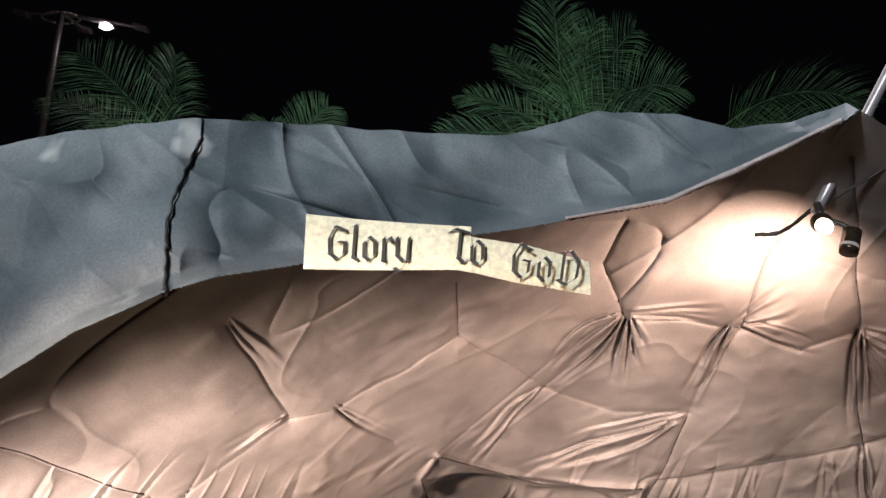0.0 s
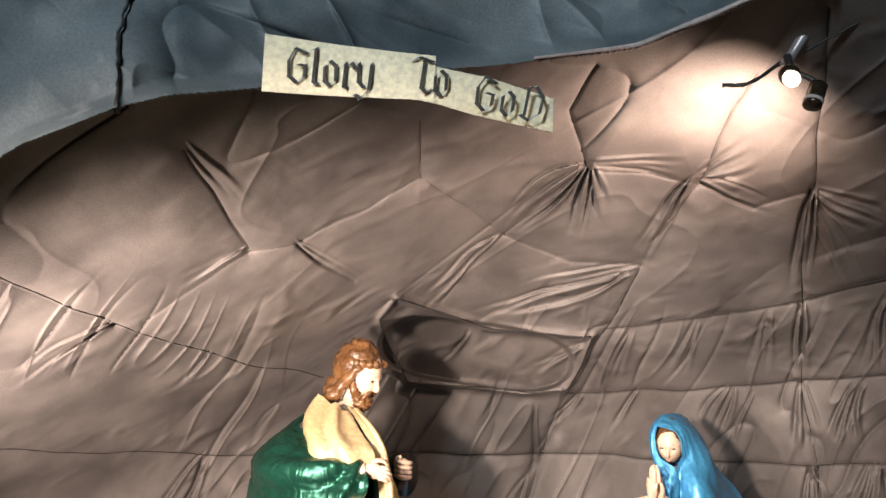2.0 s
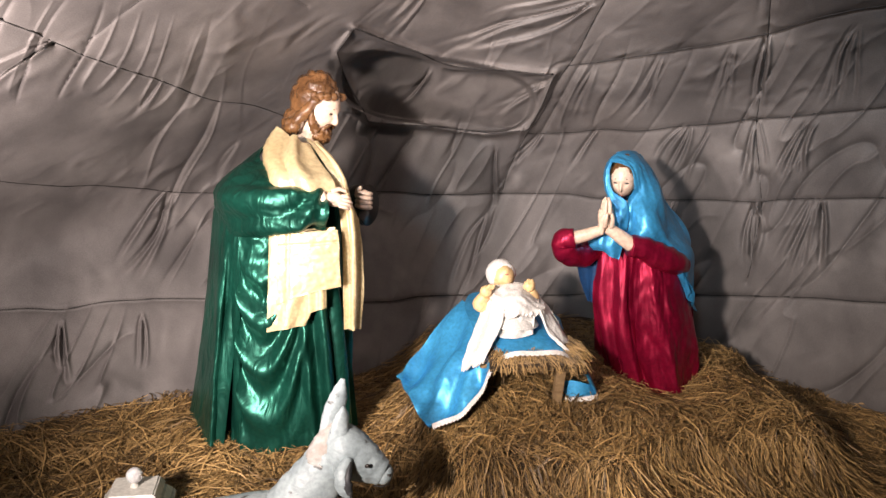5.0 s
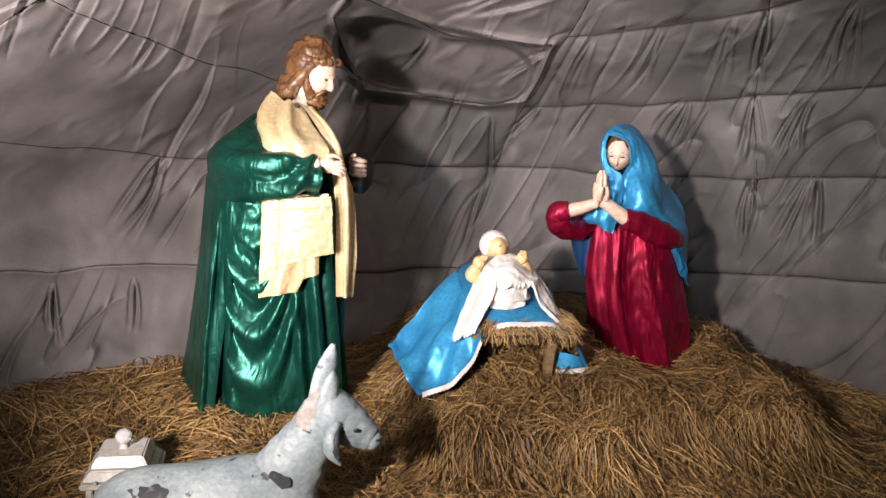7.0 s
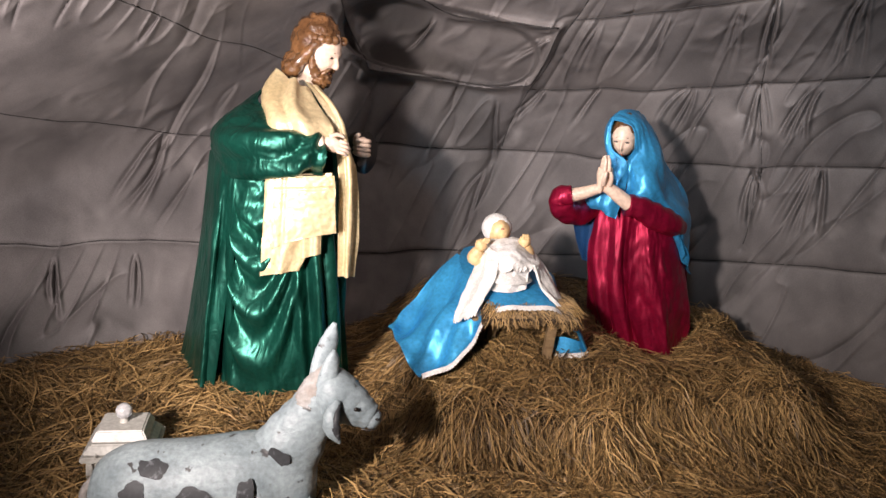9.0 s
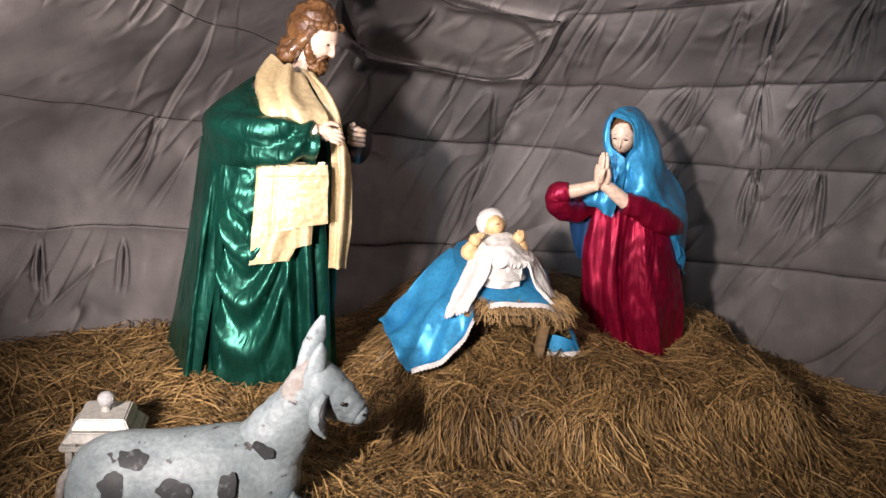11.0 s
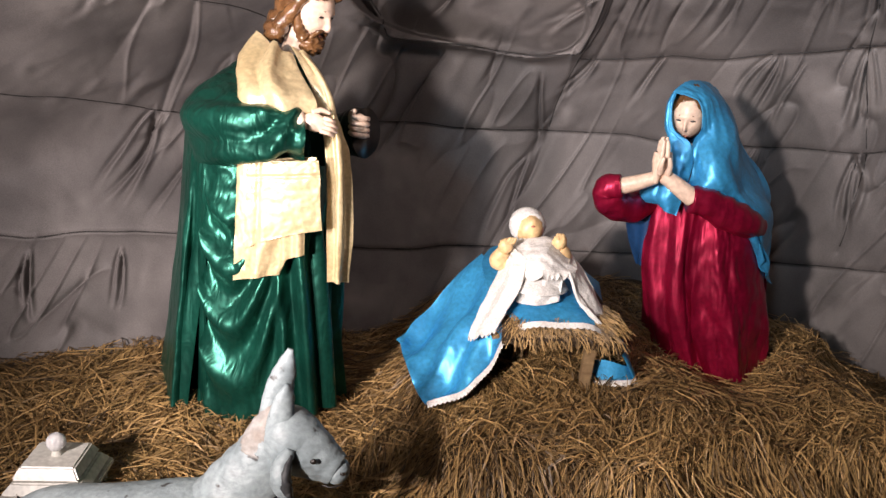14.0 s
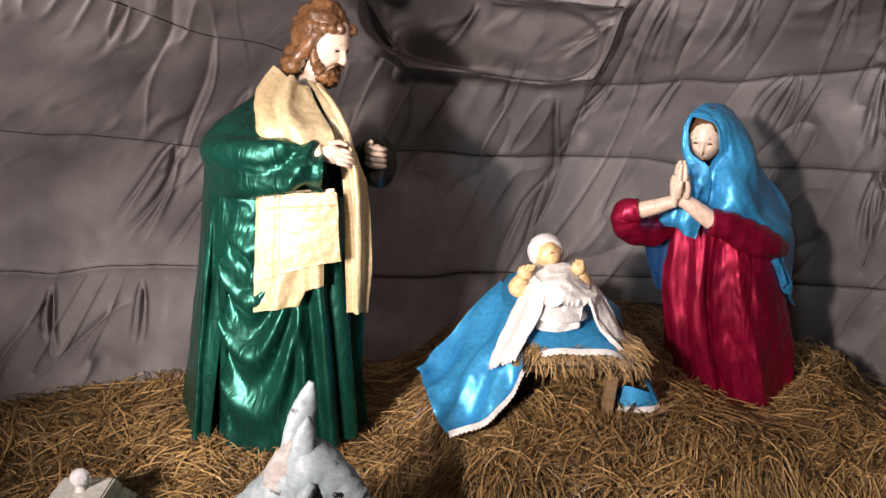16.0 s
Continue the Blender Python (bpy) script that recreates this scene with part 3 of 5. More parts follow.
def build_ground():
    c = Clay()
    xs = np.concatenate([[-900, -60, -12], np.linspace(-5, 5, 21), [12, 60, 900]])
    ys = np.concatenate([[-900, -60, -12], np.linspace(-5, 9, 29), [20, 80, 900]])
    c.grid([[(x, y, GROUND - 0.03 + (0.015 * noise.noise(Vector((x, y, 0))) if abs(x) < 6 else 0)) for x in xs] for y in ys], SOIL)
    tagged(c.done("ground"), "dark trodden earth in front of the crib", "ground", kind="structure")
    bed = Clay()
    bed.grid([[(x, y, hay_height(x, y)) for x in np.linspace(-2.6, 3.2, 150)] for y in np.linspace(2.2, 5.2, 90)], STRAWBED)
    tagged(bed.done("straw_bed"), "matted brown straw heaped over the cave floor, darkened for shade between strands", "straw", kind="stuff")


def build_straw(count, name, region, length, lift, seed, label, flow=None):
    rng = np.random.default_rng(seed)
    verts, faces = [], []
    x0, x1, y0, y1 = region
    for k in range(count):
        x, y = rng.uniform(x0, x1), rng.uniform(y0, y1)
        if flow and rng.random() > flow(x, y)[1]:
            continue
        h = hay_height(x, y)
        gx = (hay_height(x + 0.06, y) - hay_height(x - 0.06, y)) / 0.12
        gy = (hay_height(x, y + 0.06) - hay_height(x, y - 0.06)) / 0.12
        steep = math.hypot(gx, gy)
        a = 6.0 * noise.noise(Vector((x * 1.3, y * 1.3, seed))) + rng.normal(0, 0.85)
        if flow:
            a = flow(x, y)[0] + rng.normal(0, 0.45)
        dx, dy = math.cos(a), math.sin(a)
        if steep > 0.25:
            w = min(0.8, (steep - 0.25) * 1.5)
            dx, dy = dx * (1 - w) - gx / steep * w, dy * (1 - w) - gy / steep * w
        n = rng.uniform(*length)
        wd = rng.uniform(0.0011, 0.0024)
        up = rng.uniform(0, lift)
        curl = rng.normal(0, 0.35)
        px, py = x, y
        pts = []
        for s in range(4):
            f = s / 3
            px, py = x + (dx * f - dy * curl * f * f) * n, y + (dy * f + dx * curl * f * f) * n
            pts.append((px, py, max(hay_height(px, py), h - 0.12) + 0.004 + up * math.sin(f * 2.6 + 0.3)))
        sx, sy, sz = -dy * wd, dx * wd, rng.uniform(-1, 1) * wd
        b = len(verts)
        for p in pts:
            verts.append((p[0] - sx, p[1] - sy, p[2] - sz))
            verts.append((p[0] + sx, p[1] + sy, p[2] + sz))
        for s in range(3):
            faces.append((b + 2 * s, b + 2 * s + 1, b + 2 * s + 3, b + 2 * s + 2))
    ob = mesh_object(name, verts, faces, [STRAW], smooth=False)
    return tagged(ob, label, "straw", kind="stuff")


build_ground()
build_straw(38000, "straw", (-2.4, 3.1, 2.35, 4.9), (0.10, 0.34), 0.05, 1, "loose golden straw strewn over the floor and mound")
build_straw(22000, "straw_mound", (0.1, 2.9, 2.7, 4.3), (0.12, 0.32), 0.075, 2, "thick straw heaped under the crib and kneeling figure")
build_straw(8000, "straw_litter", (-2.0, 0.0, 2.7, 4.2), (0.15, 0.42), 0.07, 3, "pale straw scattered beside the standing figure")


# ---- the standing figure ----
def folds(n, depth, phase=0.0, grow=0.6):
    """Upright folds of a hanging robe, deeper towards the hem (height 0)."""
    def f(t, h):
        g = depth * (grow * (1 - h) + (1 - grow))
        w = t * n + phase + 1.1 * math.sin(t * 2 + phase) + 0.7 * h * math.sin(3 * t + phase)
        return 1 + g * (math.sin(w) * 0.6 + 0.4 * math.sin(2.1 * w + 1)) + 0.25 * g * noise.noise(Vector((math.cos(t) * 2, math.sin(t) * 2, h * 5 + phase)))
    return f


def head(c, m, face, hair, size, beard=False, hooded=False):
    """A painted plaster head that looks along the x axis of m."""
    s = size

    def skull(v):
        front = max(0, v.x)
        chin = 1 - 0.26 * max(0, -v.z) ** 1.5 * (1 if v.x > -0.2 else 0.5)
        nose = 0.26 * math.exp(-((v.y / 0.085) ** 2)) * front * smooth(0.16, -0.20, v.z) * smooth(-0.34, -0.24, v.z)
        brow = 0.05 * math.exp(-((v.z - 0.20) / 0.09) ** 2) * front
        eyes = 0.085 * math.exp(-(((abs(v.y) - 0.33) / 0.17) ** 2) - ((v.z - 0.05) / 0.10) ** 2) * front
        cheek = 0.03 * math.exp(-(((abs(v.y) - 0.42) / 0.2) ** 2) - ((v.z + 0.22) / 0.15) ** 2) * front
        mouth = 0.03 * math.exp(-((v.y / 0.22) ** 2) - ((v.z + 0.52) / 0.06) ** 2) * front
        return chin + nose + brow + cheek + mouth - eyes
    c.blob(m, (0.098 * s, 0.080 * s, 0.128 * s), face, 90, 70, shape=skull)
    for side in (-1, 1):
        c.blob(m @ pose(0.0835 * s, side * 0.028 * s, 0.007 * s), (0.006 * s, 0.015 * s, 0.0052 * s), DARK, 12, 8)
        c.tube([m @ Vector((0.091 * s, side * 0.013 * s, 0.026 * s)), m @ Vector((0.089 * s, side * 0.028 * s, 0.031 * s)), m @ Vector((0.080 * s, side * 0.043 * s, 0.025 * s))], [0.0024 * s, 0.0038 * s, 0.002 * s], HAIR, 8, 10)
    c.blob(m @ pose(0.0825 * s, 0, -0.066 * s), (0.006 * s, 0.015 * s, 0.0045 * s), LIP, 14, 10)
    if hooded:
        c.blob(m @ pose(-0.014 * s, 0, 0.036 * s, 0, -14, 0), (0.097 * s, 0.088 * s, 0.118 * s), hair, 44, 30, 0.03, 6)
        return

    def locks(v):
        k = 1 + 0.05 * noise.noise(v * 5) + 0.035 * math.sin(11 * v.z + 7 * v.y + 5 * noise.noise(v * 2.5))
        return k * (1 - 0.30 * smooth(0.25, 0.75, v.x) * smooth(0.45, -0.2, v.z))
    c.blob(m @ pose(-0.034 * s, 0, 0.030 * s), (0.112 * s, 0.100 * s, 0.132 * s), hair, 60, 44, shape=locks)
    c.blob(m @ pose(-0.075 * s, 0, -0.085 * s, 0, 18, 0), (0.058 * s, 0.090 * s, 0.095 * s), hair, 44, 34, 0.16, 4.5)
    for side in (-1, 1):
        c.tube([m @ Vector((0.02 * s, side * 0.085 * s, 0.06 * s)), m @ Vector((-0.005 * s, side * 0.093 * s, -0.02 * s)), m @ Vector((-0.05 * s, side * 0.09 * s, -0.11 * s)), m @ Vector((-0.08 * s, side * 0.075 * s, -0.15 * s))], [0.02 * s, 0.026 * s, 0.034 * s, 0.012 * s], hair, 14, 26, 0.35)
        for k in range(4):
            a = 0.5 + 0.35 * k
            p = m @ Vector((math.cos(a) * 0.082 * s, side * math.sin(a) * 0.080 * s, (0.085 - 0.008 * k) * s))
            c.blob(Matrix.Translation(p), (0.022 * s, 0.022 * s, 0.02 * s), hair, 14, 10, 0.12, 3)
    if beard:
        c.blob(m @ pose(0.058 * s, 0, -0.103 * s, 0, -18, 0), (0.047 * s, 0.050 * s, 0.045 * s), hair, 40, 30, 0.30, 4.5)
        for side in (-1, 1):
            c.tube([m @ Vector((0.012 * s, side * 0.076 * s, 0.0)), m @ Vector((0.028 * s, side * 0.071 * s, -0.05 * s)), m @ Vector((0.052 * s, side * 0.045 * s, -0.092 * s))], [0.012 * s, 0.018 * s, 0.024 * s], hair, 12, 16, 0.4)
            c.tube([m @ Vector((0.094 * s, side * 0.006 * s, -0.041 * s)), m @ Vector((0.086 * s, side * 0.028 * s, -0.052 * s)), m @ Vector((0.072 * s, side * 0.040 * s, -0.082 * s))], [0.006 * s, 0.009 * s, 0.006 * s], hair, 8, 10, 0.3)


def palm_and_fingers(c, m, skin, curl=0.4, size=1.0):
    """A hand that reaches along the x axis of m, its palm down."""
    s = size
    c.blob(m @ pose(0.045 * s, 0, 0), (0.052 * s, 0.038 * s, 0.017 * s), skin, 18, 12)
    for k in range(4):
        y = (-0.027 + 0.018 * k) * s
        n = (0.070, 0.080, 0.076, 0.058)[k] * s
        c.tube([m @ Vector((0.075 * s, y, 0.002)), m @ Vector((0.075 * s + n * 0.5, y, 0.004 - curl * n * 0.15)), m @ Vector((0.075 * s + n * (1 - 0.45 * curl), y, -curl * n * 0.75))], [0.0098 * s, 0.009 * s, 0.0065 * s], skin, 10, 12)
    c.tube([m @ Vector((0.025 * s, 0.035 * s, 0)), m @ Vector((0.06 * s, 0.058 * s, -0.008 * s)), m @ Vector((0.095 * s, 0.055 * s, -0.016 * s))], [0.013 * s, 0.011 * s, 0.007 * s], skin, 10, 12)


def build_standing():
    c = Clay()
    # inner robe
    c.loft([(0.0, -0.30, 3.47, 0.275, 0.25), (0.25, -0.29, 3.47, 0.265, 0.23), (0.55, -0.28, 3.47, 0.255, 0.21), (0.9, -0.29, 3.48, 0.235, 0.19), (1.12, -0.29, 3.49, 0.215, 0.20), (1.28, -0.29, 3.50, 0.175, 0.20), (1.37, -0.27, 3.50, 0.12, 0.14), (1.43, -0.25, 3.50, 0.062, 0.065)], GREEN, 180, 90, folds(10, 0.17, 0.7, 0.8))
    # cloak over the back, open in front
    def cloak(t, h):
        return 1 + (0.04 * (1 - h) + 0.008) * math.sin(t * 9 + 2 * math.sin(t * 3))
    c.loft([(0.0, -0.41, 3.50, 0.33, 0.30), (0.4, -0.385, 3.50, 0.295, 0.27), (0.8, -0.36, 3.50, 0.25, 0.245), (1.1, -0.33, 3.50, 0.225, 0.235), (1.25, -0.31, 3.50, 0.20, 0.22), (1.34, -0.29, 3.50, 0.15, 0.16), (1.41, -0.26, 3.50, 0.08, 0.08)], GREEN, 110, 80, cloak, (75, 235))
    crush = lambda u, v, k: noise.noise(Vector((u * 9, v * 9, k))) + 0.5 * noise.noise(Vector((u * 21, v * 17, k)))
    # the cloak's side fall: a broad lit ridge and the deep hollow beside it
    c.sheet([[(-0.669, 3.540, 1.108), (-0.595, 3.360, 1.101), (-0.536, 3.280, 1.041), (-0.496, 3.260, 1.025)],
             [(-0.721, 3.560, 0.640), (-0.617, 3.330, 0.707), (-0.576, 3.340, 0.707), (-0.510, 3.260, 0.732)],
             [(-0.779, 3.580, 0.223), (-0.643, 3.300, 0.342), (-0.599, 3.370, 0.317), (-0.512, 3.250, 0.370)],
             [(-0.837, 3.600, -0.106), (-0.656, 3.260, 0.039), (-0.607, 3.400, -0.028), (-0.500, 3.240, 0.028)]], GREEN, 70, 60, 0.008,
            lambda u, v: 0.006 * crush(u * 0.5, v, 3) + 0.010 * math.sin(15 * v + u) * u)
    # skirt: sagging swags below the elbow, straight pleats in front
    def skirt(u, v):
        bowl = u + 2.4 * (v - 0.24) ** 2
        sag = 0.026 * math.sin(30 * bowl + 1.0) * smooth(0.08, 0.3, u) * smooth(0.98, 0.72, u) * smooth(0.68, 0.40, v)
        pleat = 0.026 * math.sin(44 * v + 1.5) * smooth(0.48, 0.66, v) * smooth(0.1, 0.4, u)
        return sag + pleat + 0.010 * crush(u, v, 5) * smooth(0.55, 0.2, v) * smooth(0.75, 0.3, u) + 0.006 * math.sin(19 * v + 2) * smooth(0.7, 1, u)
    c.sheet([[(-0.505, 3.260, 1.031), (-0.430, 3.220, 1.035), (-0.347, 3.220, 1.039), (-0.222, 3.220, 1.046), (-0.102, 3.240, 1.049), (-0.066, 3.340, 1.034)],
             [(-0.512, 3.250, 0.734), (-0.407, 3.200, 0.753), (-0.322, 3.200, 0.758), (-0.219, 3.210, 0.739), (-0.098, 3.240, 0.738), (-0.061, 3.360, 0.718)],
             [(-0.511, 3.240, 0.374), (-0.398, 3.190, 0.401), (-0.298, 3.180, 0.456), (-0.195, 3.200, 0.500), (-0.071, 3.230, 0.497), (-0.035, 3.380, 0.444)],
             [(-0.505, 3.240, 0.015), (-0.394, 3.200, 0.034), (-0.282, 3.200, 0.046), (-0.151, 3.210, 0.064), (-0.034, 3.240, 0.083), (0.002, 3.420, 0.053)]], GREEN, 120, 110, 0.008, skirt)
    # near sleeve: from the shoulder over the elbow to the wide cuff
    def sleeve(u, v):
        fan = 0.018 * math.sin(13 * (u + 0.35 * v) + 3.2 * v * v) * smooth(0.1, 0.4, u) * smooth(0.1, 0.3, v)
        rumple = 0.018 * math.sin(9 * u + 21 * v) * smooth(0.5, 0.75, v) * math.sin(math.pi * u)
        return fan + rumple + 0.005 * crush(u, v, 8)
    c.sheet([[(-0.422, 3.520, 1.422), (-0.440, 3.420, 1.364), (-0.365, 3.300, 1.318), (-0.278, 3.240, 1.260), (-0.192, 3.220, 1.245), (-0.142, 3.220, 1.248)],
             [(-0.575, 3.500, 1.296), (-0.539, 3.320, 1.294), (-0.394, 3.180, 1.275), (-0.260, 3.120, 1.255), (-0.171, 3.120, 1.248), (-0.126, 3.140, 1.252)],
             [(-0.650, 3.480, 1.216), (-0.587, 3.280, 1.204), (-0.418, 3.120, 1.191), (-0.267, 3.070, 1.185), (-0.172, 3.080, 1.188), (-0.116, 3.100, 1.189)],
             [(-0.657, 3.480, 1.150), (-0.569, 3.280, 1.103), (-0.422, 3.130, 1.096), (-0.273, 3.090, 1.102), (-0.176, 3.100, 1.105), (-0.117, 3.120, 1.107)],
             [(-0.649, 3.480, 1.105), (-0.562, 3.320, 1.044), (-0.440, 3.220, 1.038), (-0.300, 3.200, 1.055), (-0.197, 3.200, 1.069), (-0.132, 3.200, 1.082)]], GREEN, 90, 90, 0.008, sleeve)
    c.sheet([[(-0.126, 3.150, 1.247), (-0.145, 3.250, 1.217)],
             [(-0.118, 3.120, 1.186), (-0.144, 3.260, 1.168)],
             [(-0.121, 3.140, 1.102), (-0.144, 3.260, 1.100)]], DARK, 12, 6, 0.004)
    # far sleeve, a dark open cone
    c.tube([(-0.166, 3.600, 1.115), (-0.042, 3.540, 1.137), (0.018, 3.490, 1.151), (0.060, 3.455, 1.153)], [0.06, 0.08, 0.094, 0.097], DARK, 36, 40, 0.06, 0.75, seed=4)
    # wrist, palm and fingers of the near arm; clenched fingers of the far one
    c.tube([(-0.180, 3.160, 1.198), (-0.118, 3.150, 1.222)], [0.036, 0.030], SKIN, 16, 8)
    palm_and_fingers(c, pose(-0.127, 3.145, 1.224, 72, 13, 4), SKIN, 0.45, 0.86)
    x, y, z = 0.035, 3.400, 1.188
    c.blob(pose(x, y + 0.012, z), (0.030, 0.026, 0.044), SKIN, 20, 14)
    for k in range(4):
        h = z + 0.030 - 0.021 * k
        c.tube([(x - 0.034, y + 0.008, h + 0.004), (x - 0.012, y - 0.022, h), (x + 0.020, y - 0.020, h - 0.002), (x + 0.034, y + 0.004, h - 0.004)], [0.010, 0.0118, 0.0115, 0.009], SKIN, 12, 16)
    c.tube([(x - 0.030, y + 0.01, z + 0.02), (x - 0.026, y - 0.012, z + 0.045), (x - 0.012, y - 0.02, z + 0.058)], [0.014, 0.012, 0.008], SKIN, 12, 12)
    # neck and head
    c.tube([(-0.25, 3.50, 1.38), (-0.225, 3.49, 1.45), (-0.20, 3.48, 1.53)], [0.070, 0.055, 0.056], SKIN, 20, 12)
    head(c, pose(-0.180, 3.475, 1.594, 0, 22, -26), SKIN, HAIR, 1.0, beard=True)
    # long cream shawl: round the neck, over the shoulder, hanging in two tails
    c.sheet([[(-0.371, 3.460, 1.497), (-0.303, 3.370, 1.480), (-0.250, 3.340, 1.450), (-0.210, 3.350, 1.435)],
             [(-0.435, 3.420, 1.402), (-0.329, 3.240, 1.393), (-0.241, 3.210, 1.369), (-0.161, 3.260, 1.370)],
             [(-0.416, 3.300, 1.301), (-0.310, 3.150, 1.301), (-0.203, 3.130, 1.298), (-0.094, 3.180, 1.290)],
             [(-0.397, 3.260, 1.186), (-0.309, 3.160, 1.202), (-0.185, 3.140, 1.210), (-0.077, 3.180, 1.201)]], CREAM, 70, 70, 0.008, lambda u, v: 0.018 * math.sin(15 * v - 3 * u) * smooth(1.0, 0.3, v) + 0.003 * crush(u, v, 2))
    c.sheet([[(-0.370, 3.200, 1.068), (-0.295, 3.180, 1.075), (-0.193, 3.180, 1.080), (-0.085, 3.190, 1.088)],
             [(-0.370, 3.185, 0.866), (-0.291, 3.160, 0.876), (-0.209, 3.160, 0.881), (-0.119, 3.175, 0.882)],
             [(-0.376, 3.175, 0.614), (-0.316, 3.155, 0.630), (-0.254, 3.160, 0.641), (-0.210, 3.180, 0.648)]], CREAM, 60, 50, 0.006, lambda u, v: 0.006 * math.sin(13 * v + 2 * u) + 0.003 * crush(u, v, 4))
    c.sheet([[(-0.328, 3.165, 1.063), (-0.197, 3.150, 1.073), (-0.074, 3.160, 1.081)],
             [(-0.329, 3.160, 0.995), (-0.196, 3.145, 1.009), (-0.066, 3.155, 1.022)],
             [(-0.332, 3.160, 0.895), (-0.195, 3.145, 0.914), (-0.063, 3.155, 0.931)],
             [(-0.336, 3.155, 0.742), (-0.195, 3.145, 0.799), (-0.054, 3.160, 0.830)]], CREAM, 60, 50, 0.005, lambda u, v: 0.003 * crush(u, v, 6) - 0.006 * math.exp(-((u - 0.30) / 0.03) ** 2) - 0.005 * math.exp(-((v - 0.2) / 0.03) ** 2))
    c.sheet([[(-0.204, 3.170, 0.811), (-0.157, 3.162, 0.816), (-0.118, 3.170, 0.820)],
             [(-0.204, 3.170, 0.700), (-0.156, 3.160, 0.720), (-0.117, 3.170, 0.730)]], CREAM, 14, 24, 0.005, lambda u, v: 0.005 * math.sin(11 * v))
    c.sheet([[(-0.239, 3.440, 1.457), (-0.195, 3.400, 1.449), (-0.166, 3.420, 1.415)],
             [(-0.146, 3.290, 1.360), (-0.095, 3.270, 1.363), (-0.072, 3.340, 1.288)],
             [(-0.090, 3.250, 1.244), (-0.041, 3.230, 1.238), (-0.009, 3.300, 1.160)],
             [(-0.054, 3.240, 1.061), (-0.012, 3.220, 1.067), (0.020, 3.290, 1.047)],
             [(-0.045, 3.240, 0.850), (-0.002, 3.220, 0.857), (0.037, 3.280, 0.819)],
             [(-0.036, 3.240, 0.613), (0.001, 3.220, 0.615), (0.027, 3.280, 0.604)]], CREAM, 80, 30, 0.007, lambda u, v: 0.010 * math.sin(12 * v + 2 * u) + 0.004 * crush(u, v, 9))
    ob = c.done("robed_statue")
    ob.matrix_basis = pose(0.005, 0.2, 0.02)
    tagged(ob, "standing bearded statue in a green satin cloak and cream shawl", "statue")


